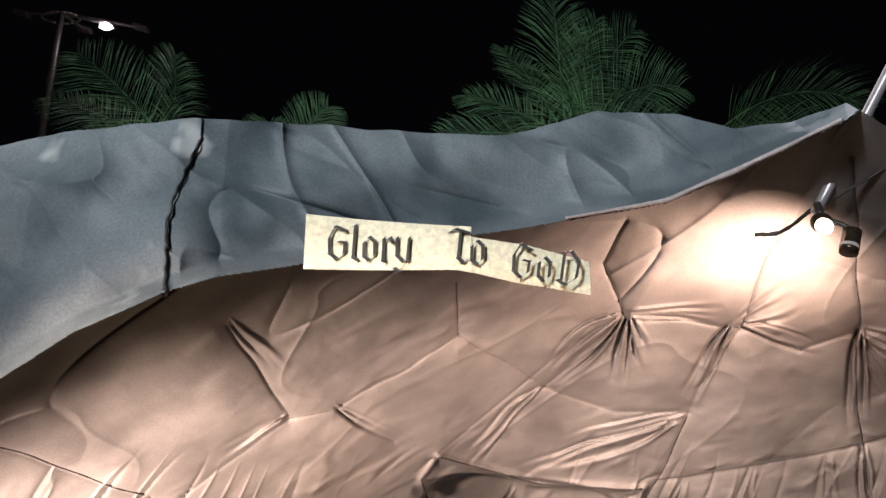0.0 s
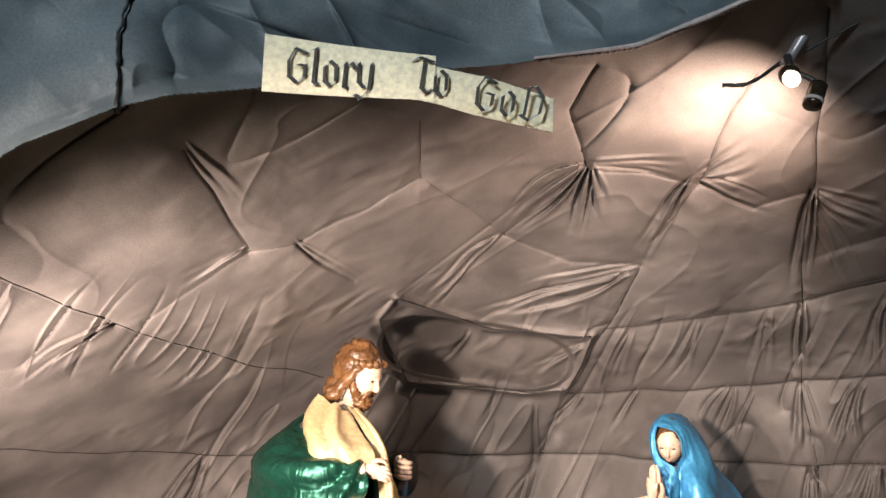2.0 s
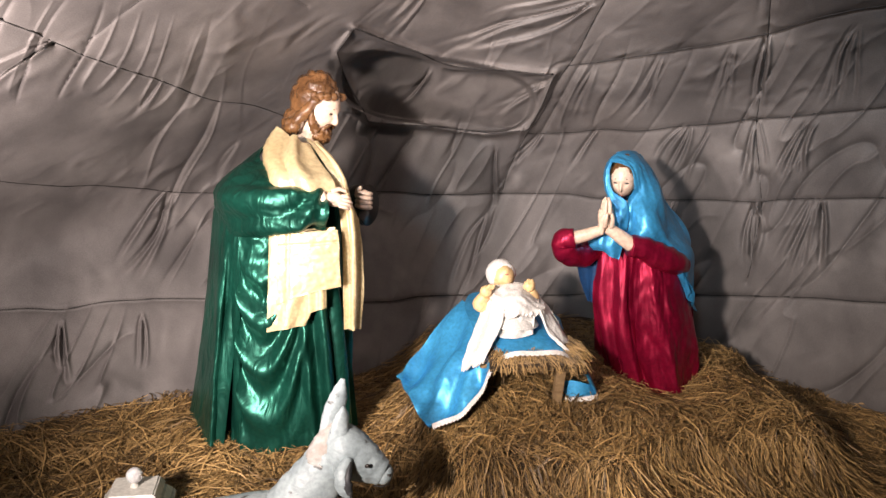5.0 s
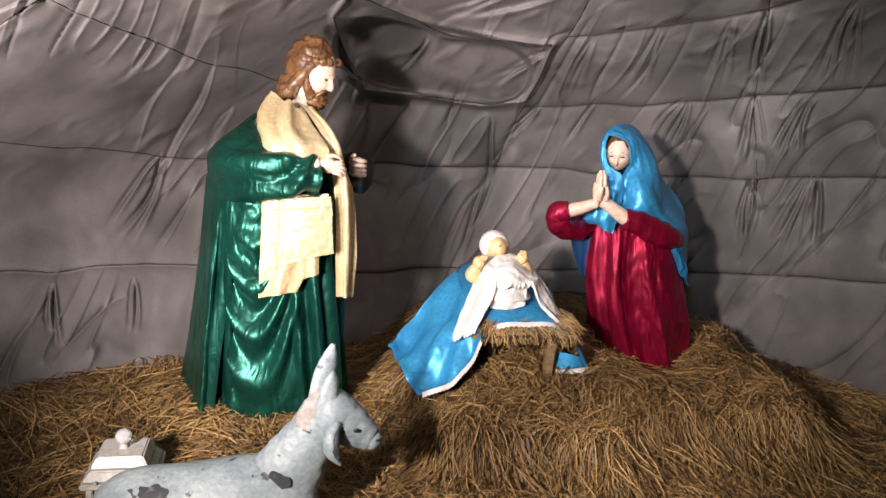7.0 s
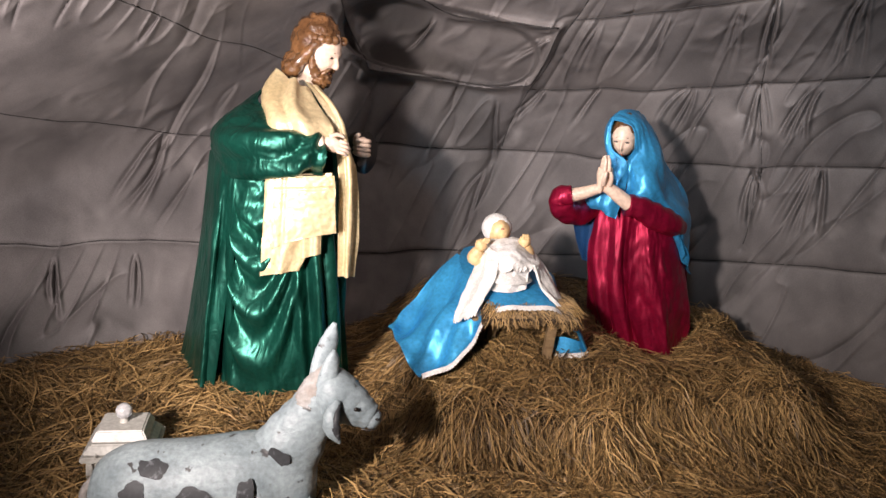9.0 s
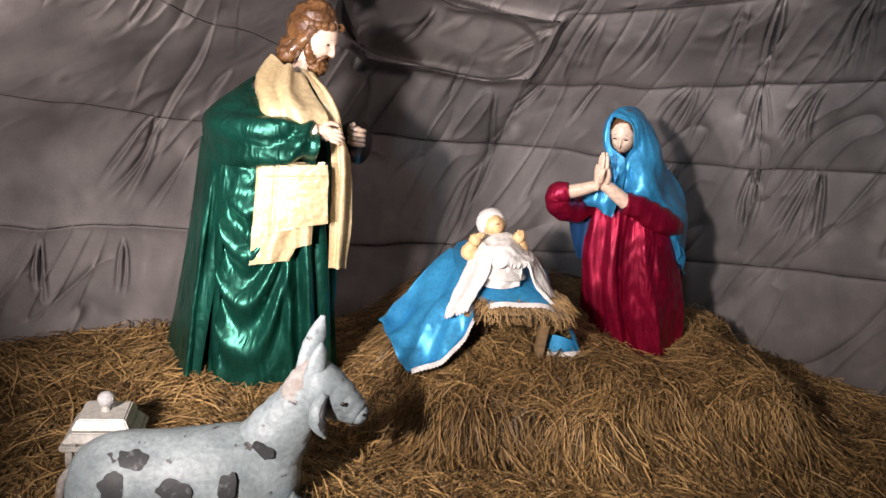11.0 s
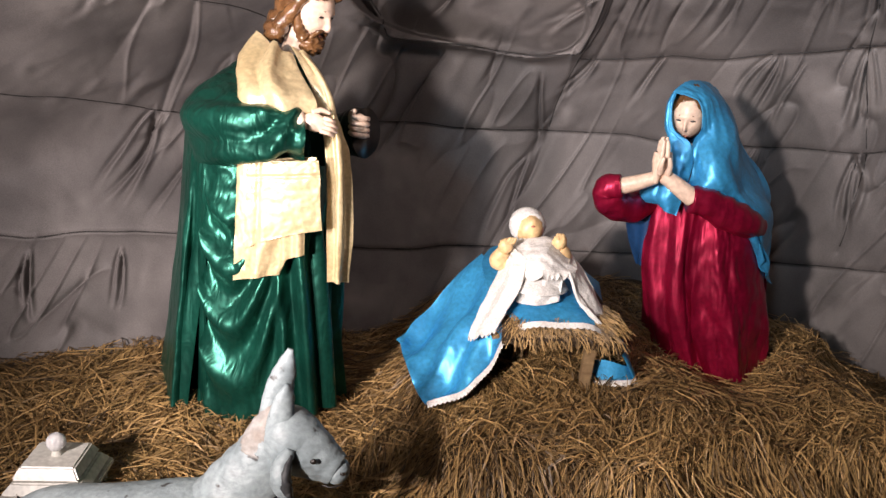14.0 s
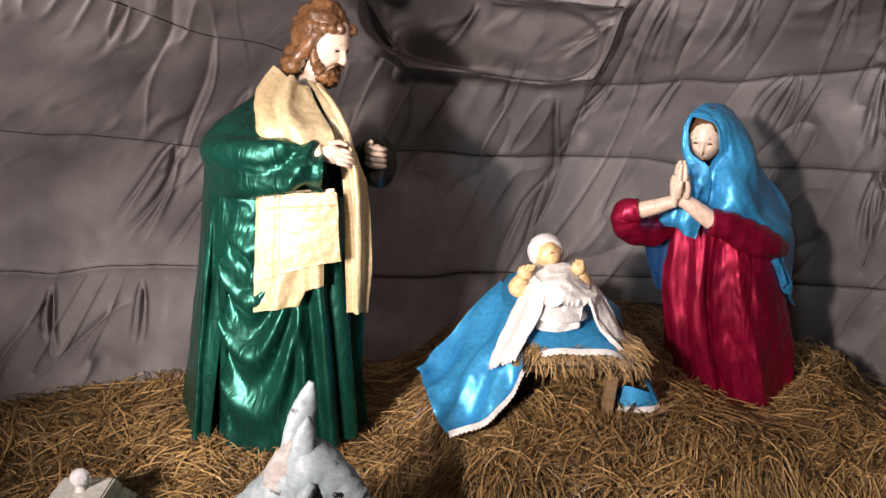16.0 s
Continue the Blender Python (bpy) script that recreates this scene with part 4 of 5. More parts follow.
def build_kneeling():
    c = Clay()
    crush = lambda u, v, k: noise.noise(Vector((u * 9, v * 9, k))) + 0.5 * noise.noise(Vector((u * 21, v * 17, k)))
    c.loft([(0.02, 1.62, 4.12, 0.21, 0.24), (0.12, 1.62, 4.12, 0.235, 0.25), (0.32, 1.61, 4.12, 0.245, 0.24), (0.55, 1.58, 4.12, 0.235, 0.22), (0.78, 1.56, 4.12, 0.225, 0.19), (0.95, 1.55, 4.12, 0.20, 0.17), (1.06, 1.53, 4.12, 0.13, 0.12), (1.14, 1.51, 4.10, 0.06, 0.06)], RED, 120, 60, folds(8, 0.06, 2.0, 0.55))
    # gown front with narrow pleats, and the overlapping panel that sweeps to the side
    c.sheet([[(1.274, 3.980, 0.915), (1.357, 3.900, 0.948), (1.463, 3.870, 0.972), (1.585, 3.860, 0.908), (1.777, 3.980, 0.842)],
             [(1.273, 3.990, 0.657), (1.376, 3.890, 0.666), (1.489, 3.870, 0.679), (1.627, 3.850, 0.667), (1.838, 3.980, 0.589)],
             [(1.320, 3.980, 0.399), (1.404, 3.880, 0.415), (1.529, 3.850, 0.408), (1.669, 3.840, 0.420), (1.868, 3.960, 0.386)],
             [(1.410, 3.980, 0.160), (1.487, 3.890, 0.161), (1.590, 3.860, 0.154), (1.720, 3.850, 0.167), (1.885, 3.960, 0.184)]], RED, 80, 100, 0.008, lambda u, v: (0.006 + 0.016 * u) * math.sin(26 * (v - 0.08 * u + 0.09 * noise.noise(Vector((v * 6, u * 1.5, 7))))) + 0.005 * crush(u * 0.4, v * 2, 1))
    c.sheet([[(1.429, 3.845, 0.963), (1.525, 3.820, 0.913), (1.631, 3.840, 0.867), (1.768, 3.950, 0.823)],
             [(1.423, 3.845, 0.707), (1.538, 3.810, 0.699), (1.650, 3.815, 0.667), (1.830, 3.950, 0.585)],
             [(1.480, 3.840, 0.434), (1.601, 3.800, 0.431), (1.709, 3.805, 0.423), (1.862, 3.940, 0.388)],
             [(1.590, 3.830, 0.194), (1.675, 3.800, 0.187), (1.761, 3.820, 0.194), (1.873, 3.930, 0.205)]], RED, 80, 90, 0.008, lambda u, v: 0.018 * math.sin(17 * v - 6 * u * v + 2 + 2 * noise.noise(Vector((v * 4, u * 2, 3)))) * (0.3 + 0.7 * u) + 0.009 * crush(u * 0.7, v, 2) + 0.008 * smooth(0.10, 0.0, v))
    # mantle: the hood's hidden back, then its two sides falling over the shoulders
    m = pose(1.384, 3.985, 1.300, 0, 12, -112)
    c.blob(m @ pose(-0.075, 0, 0.0), (0.105, 0.105, 0.135), BLUE, 40, 30)
    head(c, m, SKIN, HAIR, 0.92, hooded=True)
    drape = lambda u, v: 0.016 * math.sin(9 * u + 8 * v + 3 * u * v) * smooth(0.1, 0.4, u) + 0.009 * math.sin(21 * (u - 0.4 * v) + 2 * noise.noise(Vector((u * 4, v * 4, 1)))) * smooth(0.3, 0.6, u) + 0.005 * crush(u, v, 4)
    c.sheet([[(1.285, 3.905, 1.408), (1.361, 3.980, 1.449), (1.474, 4.100, 1.449), (1.572, 4.240, 1.417)],
             [(1.381, 3.875, 1.378), (1.443, 3.920, 1.396), (1.541, 4.040, 1.374), (1.657, 4.240, 1.310)],
             [(1.411, 3.870, 1.275), (1.476, 3.880, 1.286), (1.582, 3.980, 1.267), (1.722, 4.220, 1.191)],
             [(1.377, 3.850, 1.204), (1.467, 3.820, 1.173), (1.624, 3.930, 1.142), (1.784, 4.180, 1.078)],
             [(1.381, 3.820, 1.083), (1.491, 3.780, 1.065), (1.658, 3.880, 1.023), (1.846, 4.150, 0.957)],
             [(1.384, 3.805, 1.023), (1.532, 3.775, 0.999), (1.688, 3.840, 0.918), (1.878, 4.120, 0.866)],
             [(1.586, 3.790, 0.975), (1.688, 3.830, 0.848), (1.768, 3.900, 0.736), (1.889, 4.080, 0.667)],
             [(1.752, 3.870, 0.723), (1.787, 3.900, 0.677), (1.834, 3.970, 0.628), (1.871, 4.030, 0.585)]], BLUE, 110, 70, 0.007, drape)
    c.sheet([[(1.377, 4.000, 1.449), (1.296, 3.915, 1.415), (1.291, 3.905, 1.397)],
             [(1.376, 4.120, 1.424), (1.276, 3.940, 1.350), (1.289, 3.915, 1.338)],
             [(1.366, 4.120, 1.297), (1.277, 3.930, 1.262), (1.303, 3.885, 1.249)],
             [(1.363, 4.060, 1.192), (1.287, 3.890, 1.201), (1.373, 3.850, 1.201)],
             [(1.296, 4.000, 1.086), (1.272, 3.870, 1.123), (1.381, 3.825, 1.112)],
             [(1.208, 3.990, 0.984), (1.246, 3.850, 0.983), (1.364, 3.815, 1.006)],
             [(1.204, 3.990, 0.954), (1.280, 3.850, 0.930), (1.345, 3.820, 0.904)]], BLUE, 70, 50, 0.007, lambda u, v: 0.009 * math.sin(13 * v + 5 * u) * smooth(0.4, 0.8, u) + 0.003 * crush(u, v, 6))
    c.sheet([[(1.188, 4.060, 0.855), (1.233, 4.000, 0.883), (1.286, 3.970, 0.893)],
             [(1.225, 4.060, 0.740), (1.257, 4.010, 0.755), (1.295, 3.980, 0.752)],
             [(1.271, 4.060, 0.624), (1.278, 4.020, 0.631), (1.291, 3.990, 0.632)]], NAVY, 24, 12, 0.008, lambda u, v: 0.006 * math.sin(9 * v + 3 * u))
    # puffed sleeves, forearms and praying fingers
    c.tube([(1.293, 4.020, 0.945), (1.181, 3.940, 0.906), (1.080, 3.860, 0.939), (1.052, 3.820, 1.002), (1.101, 3.800, 1.018)], [0.055, 0.068, 0.066, 0.056, 0.048], RED, 44, 80, 0.09, seed=7)
    c.tube([(1.714, 3.900, 0.867), (1.633, 3.820, 0.900), (1.528, 3.775, 0.942), (1.436, 3.750, 0.985), (1.368, 3.745, 0.991)], [0.05, 0.064, 0.066, 0.058, 0.056], RED, 44, 80, 0.08, seed=9)
    c.tube([(1.084, 3.810, 1.011), (1.157, 3.790, 1.037), (1.226, 3.770, 1.067)], [0.036, 0.032, 0.026], SKIN, 18, 16)
    c.tube([(1.379, 3.740, 0.998), (1.303, 3.745, 1.048), (1.251, 3.750, 1.081)], [0.038, 0.034, 0.027], SKIN, 18, 16)
    for dx in (-0.017, 0.017):
        c.tube([(1.240 + dx, 3.765, 1.05), (1.240 + dx, 3.755, 1.11), (1.238 + dx * 0.7, 3.75, 1.17)], [0.026, 0.033, 0.028], SKIN, 16, 14, flat=0.55)
        for k in range(4):
            y = 3.725 + 0.017 * k
            c.tube([(1.238 + dx * 0.7, y, 1.15), (1.236 + dx * 0.55, y, 1.20), (1.235 + dx * 0.4, y, (1.222, 1.235, 1.23, 1.218)[k])], [0.0098, 0.009, 0.006], SKIN, 10, 12)
        c.tube([(1.245 + dx, 3.725, 1.09), (1.24 + dx, 3.70, 1.13), (1.238 + dx * 0.6, 3.695, 1.16)], [0.012, 0.011, 0.007], SKIN, 10, 10)
    tagged(c.done("veiled_statue"), "kneeling statue in crimson gown and sky-blue satin mantle, praying", "statue")


build_standing()
build_kneeling()


# ---- the crib ----
def build_crib():
    crib = tagged(new("manger"), "rough timber manger filled with straw, standing on the mound", "manger")
    for x, y, z0, z1 in ((0.985, 3.50, 0.10, 0.45), (0.72, 3.62, 0.10, 0.48), (0.96, 3.92, 0.10, 0.56), (0.62, 3.92, 0.10, 0.56)):
        part("leg", box(0.045, 0.04, z1 - z0, pose(x, y, (z0 + z1) / 2, 0, 4, 0)), WOOD, crib)
    part("front_rail", box(0.40, 0.03, 0.045, pose(0.87, 3.485, 0.455)), WOOD, crib)
    part("back_rail", box(0.46, 0.03, 0.05, pose(0.79, 3.94, 0.57)), WOOD, crib)
    for k in range(5):
        part("floor_slat", box(0.075, 0.5, 0.016, pose(0.64 + 0.088 * k, 3.72, 0.50, 13)), WOOD, crib)
    # straw that spills over the front edge
    rng = np.random.default_rng(5)
    v, f = [], []
    for k in range(2600):
        x = rng.uniform(0.67, 1.06)
        arch = 0.045 * (1 - ((x - 0.87) / 0.26) ** 2)
        y = rng.uniform(3.42, 3.62)
        a = rng.normal(-1.3, 0.7)
        n = rng.uniform(0.04, 0.12)
        b = len(v)
        w = 0.0016
        for s in range(4):
            g = s / 3
            px, py = x + math.cos(a) * n * g, y + math.sin(a) * n * g * (1 - 0.5 * g)
            pz = 0.475 + arch + 0.25 * (y - 3.45) + rng.uniform(0, 0.004) + 0.02 * math.sin(g * 3) - 0.55 * max(0, 3.45 - py) - 0.03 * g * g
            v += [(px - w, py, pz), (px + w, py, pz + w)]
        f += [(b + 2 * s, b + 2 * s + 1, b + 2 * s + 3, b + 2 * s + 2) for s in range(3)]
    mesh_object("straw_filling", v, f, [STRAW], parent=crib, label="golden straw spilling over the rail", smooth=False)["kind"] = "stuff"
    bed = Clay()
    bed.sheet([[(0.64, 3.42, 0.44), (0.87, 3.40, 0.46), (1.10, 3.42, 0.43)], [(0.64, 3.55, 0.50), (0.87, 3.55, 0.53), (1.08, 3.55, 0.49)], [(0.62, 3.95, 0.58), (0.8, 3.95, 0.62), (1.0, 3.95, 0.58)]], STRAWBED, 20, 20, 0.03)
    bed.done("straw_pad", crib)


def build_blanket():
    c = Clay()
    top = c.sheet([[(0.60, 3.98, 0.67), (0.75, 3.97, 0.69), (0.95, 3.96, 0.66), (1.08, 3.92, 0.56)],
             [(0.56, 3.80, 0.64), (0.75, 3.76, 0.655), (0.94, 3.76, 0.64), (1.08, 3.78, 0.52)],
             [(0.60, 3.60, 0.56), (0.76, 3.56, 0.59), (0.95, 3.56, 0.58), (1.09, 3.60, 0.48)],
             [(0.66, 3.46, 0.49), (0.80, 3.44, 0.535), (0.97, 3.44, 0.53), (1.09, 3.47, 0.46)]], BLUE, 44, 44, 0.006, lambda u, v: 0.007 * math.sin(14 * v + 5 * u))
    side = c.sheet([[(0.563, 3.950, 0.649), (0.606, 3.780, 0.630), (0.623, 3.600, 0.544), (0.658, 3.460, 0.476)],
             [(0.469, 3.930, 0.551), (0.526, 3.740, 0.514), (0.571, 3.570, 0.456), (0.612, 3.430, 0.393)],
             [(0.363, 3.880, 0.405), (0.438, 3.700, 0.399), (0.486, 3.520, 0.351), (0.548, 3.400, 0.302)],
             [(0.271, 3.800, 0.325), (0.342, 3.640, 0.292), (0.410, 3.480, 0.244), (0.477, 3.380, 0.230)],
             [(0.233, 3.740, 0.320), (0.273, 3.600, 0.255), (0.330, 3.450, 0.205), (0.382, 3.370, 0.182)]], BLUE, 80, 80, 0.006,
                   lambda u, v: (0.020 * math.sin(10 * v + 3 * u + 1) + 0.012 * math.sin(21 * v - 7 * u) + 0.012 * noise.noise(Vector((u * 5, v * 7, 2)))) * smooth(0.0, 0.4, u))
    right = c.sheet([[(1.085, 3.47, 0.455), (1.09, 3.60, 0.48), (1.085, 3.80, 0.52)],
             [(1.14, 3.50, 0.38), (1.15, 3.62, 0.40), (1.14, 3.8, 0.42)],
             [(1.19, 3.53, 0.295), (1.20, 3.66, 0.30), (1.20, 3.82, 0.31)]], BLUE, 30, 30, 0.006, lambda u, v: 0.008 * math.sin(12 * v))
    front = c.sheet([[(0.99, 3.57, 0.34), (1.07, 3.53, 0.36), (1.16, 3.53, 0.34)], [(1.02, 3.55, 0.27), (1.09, 3.51, 0.28), (1.20, 3.54, 0.285)]], BLUE, 14, 20, 0.006, lambda u, v: 0.007 * math.sin(10 * v))
    ob = tagged(c.done("blanket"), "sky-blue satin blanket draped over the manger", "blanket")
    # scalloped lace along the front edge
    lace = Clay()
    for line, n in ((side[:, -1], 26), (top[-1], 22), (front[-1], 12)):
        p = np.array(line)
        t = np.linspace(0, 1, n * 4)
        q = np.stack([np.interp(t, np.linspace(0, 1, len(p)), p[:, k]) for k in range(3)], 1)
        out = np.array([0.25, -0.75, -0.65])
        rows = []
        for g in np.linspace(0, 1, 5):
            width = 0.024 * (0.75 + 0.25 * np.abs(np.sin(np.arange(len(t)) * math.pi / 4)))
            rows.append(q + out[None] * (g * width)[:, None] + np.array([0, -0.008, 0.004]))
        lace.grid(rows, LACE)
        lace.grid([r + np.array([0, 0.003, 0.002]) for r in rows], LACE, flip=True)
    lace.done("lace_trim", ob, "white scalloped lace edging")


def build_doll():
    c = Clay()
    m = pose(0.735, 3.760, 0.822, 0, -48, -80)
    c.blob(m, (0.066, 0.060, 0.074), DOLL, 36, 26, shape=lambda v: 1 + 0.14 * math.exp(-((v.y / 0.2) ** 2) - ((v.z + 0.15) / 0.2) ** 2) * max(0, v.x) - 0.10 * max(0, -v.z))
    c.blob(m @ pose(-0.010, 0, 0.022), (0.074, 0.074, 0.076), LACE, 36, 26, 0.07, 9)
    for s in (-1, 1):
        c.blob(m @ pose(0.055, s * 0.022, 0.008), (0.004, 0.009, 0.003), DARK, 8, 6)
    c.blob(m @ pose(0.058, 0, -0.032), (0.005, 0.010, 0.004), LIP, 8, 6)
    # body under the dress
    c.loft([(0.62, 0.77, 3.62, 0.13, 0.13), (0.70, 0.745, 3.67, 0.10, 0.10), (0.76, 0.73, 3.72, 0.06, 0.06)], LACE, 40, 20)
    # plump arms with raised fists
    for s, x, z in ((-1, 0.635, 0.755), (1, 0.855, 0.785)):
        c.tube([(0.745 + s * 0.05, 3.70, 0.70), (x + s * 0.018, 3.68, z - 0.06), (x, 3.66, z - 0.01)], [0.034, 0.037, 0.027], DOLL, 18, 20)
        c.blob(pose(x - s * 0.004, 3.655, z + 0.012), (0.030, 0.028, 0.032), DOLL, 20, 14, 0.16, 4)
        for k in range(3):
            c.tube([(x - s * 0.01 + 0.010 * k, 3.64, z + 0.03), (x - s * 0.016 + 0.010 * k, 3.632, z + 0.046), (x - s * 0.022 + 0.010 * k, 3.63, z + 0.05)], [0.009, 0.008, 0.006], DOLL, 8, 8)
    tagged(c.done("baby_doll"), "cream baby doll in a white bonnet, lying in the manger", "doll")


def build_christening_cloth():
    c = Clay()
    ragged = lambda u, v: -0.018 * abs(math.sin(23 * v + 2 * math.sin(9 * v))) * smooth(0.8, 1.0, u)
    crimp = lambda u, v: 0.005 * math.sin(12 * v + 3 * u) + 0.006 * noise.noise(Vector((u * 7, v * 7, 0))) + 0.003 * noise.noise(Vector((u * 24, v * 24, 3))) * smooth(0.5, 1.0, u)
    c.sheet([[(0.666, 3.760, 0.751), (0.736, 3.700, 0.799), (0.827, 3.700, 0.800), (0.918, 3.740, 0.732)],
             [(0.663, 3.620, 0.723), (0.733, 3.570, 0.757), (0.821, 3.570, 0.762), (0.922, 3.620, 0.714)],
             [(0.683, 3.550, 0.676), (0.744, 3.510, 0.691), (0.818, 3.510, 0.700), (0.905, 3.550, 0.688)]], LACE, 60, 70, 0.003, crimp, ragged)
    c.sheet([[(0.658, 3.760, 0.732), (0.674, 3.660, 0.759), (0.715, 3.570, 0.745)],
             [(0.587, 3.620, 0.582), (0.634, 3.540, 0.611), (0.703, 3.510, 0.653)],
             [(0.536, 3.530, 0.488), (0.592, 3.480, 0.515), (0.655, 3.470, 0.559)],
             [(0.512, 3.480, 0.436), (0.557, 3.450, 0.464), (0.611, 3.440, 0.490)]], LACE, 60, 40, 0.003, crimp, ragged)
    c.sheet([[(0.918, 3.740, 0.737), (0.883, 3.600, 0.727), (0.881, 3.540, 0.699)],
             [(0.990, 3.640, 0.647), (0.944, 3.550, 0.626), (0.924, 3.510, 0.604)],
             [(1.058, 3.580, 0.529), (1.008, 3.500, 0.544), (0.974, 3.475, 0.562)],
             [(1.132, 3.520, 0.396), (1.080, 3.460, 0.455), (1.034, 3.450, 0.516)]], LACE, 60, 40, 0.003, crimp, lambda u, v: 0.0)
    c.sheet([[(0.711, 3.570, 0.676), (0.791, 3.550, 0.698), (0.869, 3.570, 0.685)],
             [(0.688, 3.525, 0.578), (0.767, 3.500, 0.578), (0.852, 3.520, 0.594)]], LACE, 30, 40, 0.003, crimp, lambda u, v: 0.0)
    tagged(c.done("lace_cloth"), "crumpled white lace cloth spread over the doll", "lace cloth")


build_crib()
build_blanket()
build_doll()
build_christening_cloth()


# ---- animal and lantern in the foreground ----
def build_animal():
    c = Clay()
    # body along x, lying in the straw
    rows = []
    spine = [(-0.84, 2.60, 0.0, 0.04, 0.07), (-0.81, 2.60, 0.03, 0.11, 0.12), (-0.70, 2.60, 0.055, 0.15, 0.155), (-0.52, 2.60, 0.065, 0.16, 0.17), (-0.33, 2.61, 0.075, 0.155, 0.185), (-0.19, 2.62, 0.08, 0.13, 0.185), (-0.09, 2.63, 0.08, 0.09, 0.15), (-0.05, 2.63, 0.07, 0.03, 0.06)]
    a = np.array(spine)
    u = np.linspace(0, 1, 60)
    cols = [soft(np.linspace(0, 1, len(a)), a[:, k], u) for k in range(5)]
    for r in range(60):
        x, y, z, ry, rz = (q[r] for q in cols)
        rows.append([(x, y + ry * math.cos(t), z + rz * math.sin(t) * (1 + 0.03 * noise.noise(Vector((x * 9, math.cos(t), math.sin(t)))))) for t in np.linspace(0, 2 * math.pi, 48, endpoint=False)])
    c.grid(rows, PAINTED, wrap=True)
    # thick neck and a wedge-shaped head with a straight forehead
    c.tube([(-0.22, 2.62, 0.10), (-0.145, 2.625, 0.235), (-0.085, 2.63, 0.345), (-0.045, 2.63, 0.42)], [0.15, 0.122, 0.092, 0.07], PAINTED, 40, 40, 0.04, 0.75)
    c.tube([(-0.065, 2.63, 0.435), (-0.02, 2.63, 0.43), (0.045, 2.625, 0.395), (0.10, 2.62, 0.363), (0.135, 2.615, 0.345)], [0.066, 0.096, 0.084, 0.063, 0.048], PAINTED, 36, 40, 0.035, 0.85)
    c.blob(pose(0.137, 2.615, 0.341, 0, 30, 0), (0.034, 0.041, 0.038), PAINTED, 22, 16, 0.05, 5)
    c.tube([(-0.075, 2.635, 0.38), (-0.06, 2.64, 0.44), (-0.045, 2.645, 0.49), (-0.035, 2.65, 0.53)], [0.078, 0.064, 0.042, 0.018], WORN, 30, 24, 0.05, 0.78)
    # ears: two upright slabs, one folded towards the viewer with a dark scarred inside
    c.tube([(-0.055, 2.66, 0.47), (-0.045, 2.665, 0.55), (-0.028, 2.67, 0.62), (-0.015, 2.67, 0.678)], [0.046, 0.042, 0.030, 0.008], PAINTED, 20, 26, 0.05, 0.62)
    c.tube([(-0.030, 2.60, 0.46), (-0.022, 2.60, 0.52), (-0.012, 2.605, 0.575), (-0.010, 2.61, 0.60)], [0.038, 0.034, 0.024, 0.008], PAINTED, 18, 22, 0.05, 0.7)
    c.tube([(0.014, 2.550, 0.435), (-0.006, 2.528, 0.385), (0.0, 2.522, 0.335), (0.028, 2.526, 0.285)], [0.014, 0.030, 0.028, 0.006], PAINTED, 18, 24, 0.08, 0.9)
    c.tube([(0.020, 2.536, 0.425), (0.012, 2.508, 0.385), (0.014, 2.504, 0.345), (0.026, 2.512, 0.305)], [0.006, 0.017, 0.015, 0.004], PATCH, 14, 20, 0.15, 0.7)
    # dark eye, nostril and mouth
    c.blob(pose(0.078, 2.548, 0.404), (0.009, 0.006, 0.008), DARK, 12, 8)
    c.blob(pose(0.155, 2.578, 0.354), (0.007, 0.005, 0.005), DARK, 10, 8)
    c.tube([(0.10, 2.572, 0.318), (0.13, 2.570, 0.316), (0.158, 2.578, 0.322)], [0.002, 0.003, 0.002], DARK, 8, 12)
    # black paint patches lying on the flank, a hair proud of it
    for px, pz, w, h, k in ((-0.60, 0.185, 0.055, 0.022, 1), (-0.655, 0.10, 0.046, 0.05, 2), (-0.455, 0.10, 0.052, 0.045, 3), (-0.28, 0.115, 0.028, 0.06, 4), (-0.19, 0.215, 0.044, 0.045, 5)):
        pts = []
        for g in np.linspace(0, 1, 6):
            row = []
            for t in np.linspace(0, 2 * math.pi, 28, endpoint=False):
                e = g * (1 + 0.45 * noise.noise(Vector((math.cos(t) * 1.6, math.sin(t) * 1.6, k * 3.1))))
                x, z = px + w * e * math.cos(t), pz + h * e * math.sin(t)
                if k == 5:
                    y = 2.622 - 0.098 * math.sqrt(max(0.1, 1 - ((x + 0.135) / 0.16) ** 2)) - 0.004
                else:
                    cz, ry, rz = (np.interp(x, cols[0], cols[q]) for q in (2, 3, 4))
                    y = 2.60 - ry * math.sqrt(max(0.02, 1 - ((z - cz) / rz) ** 2)) - 0.003
                row.append((x, y, z))
            pts.append(row)
        c.grid(pts, PATCH, wrap=True, flip=True)
    # folded legs
    c.tube([(-0.10, 2.52, 0.02), (0.02, 2.50, -0.06), (-0.08, 2.47, -0.09), (-0.2, 2.46, -0.09)], [0.06, 0.045, 0.035, 0.03], PAINTED, 18, 30)
    c.tube([(-0.75, 2.5, 0.0), (-0.68, 2.44, -0.05), (-0.6, 2.43, -0.09), (-0.45, 2.44, -0.09)], [0.1, 0.07, 0.04, 0.03], PAINTED, 18, 30)
    c.tube([(-0.80, 2.60, 0.10), (-0.855, 2.585, 0.04), (-0.865, 2.57, -0.06)], [0.022, 0.018, 0.014], WORN, 12, 16)
    tagged(c.done("donkey_figurine"), "pale blue-grey plaster donkey with chipped black patches", "animal statue")


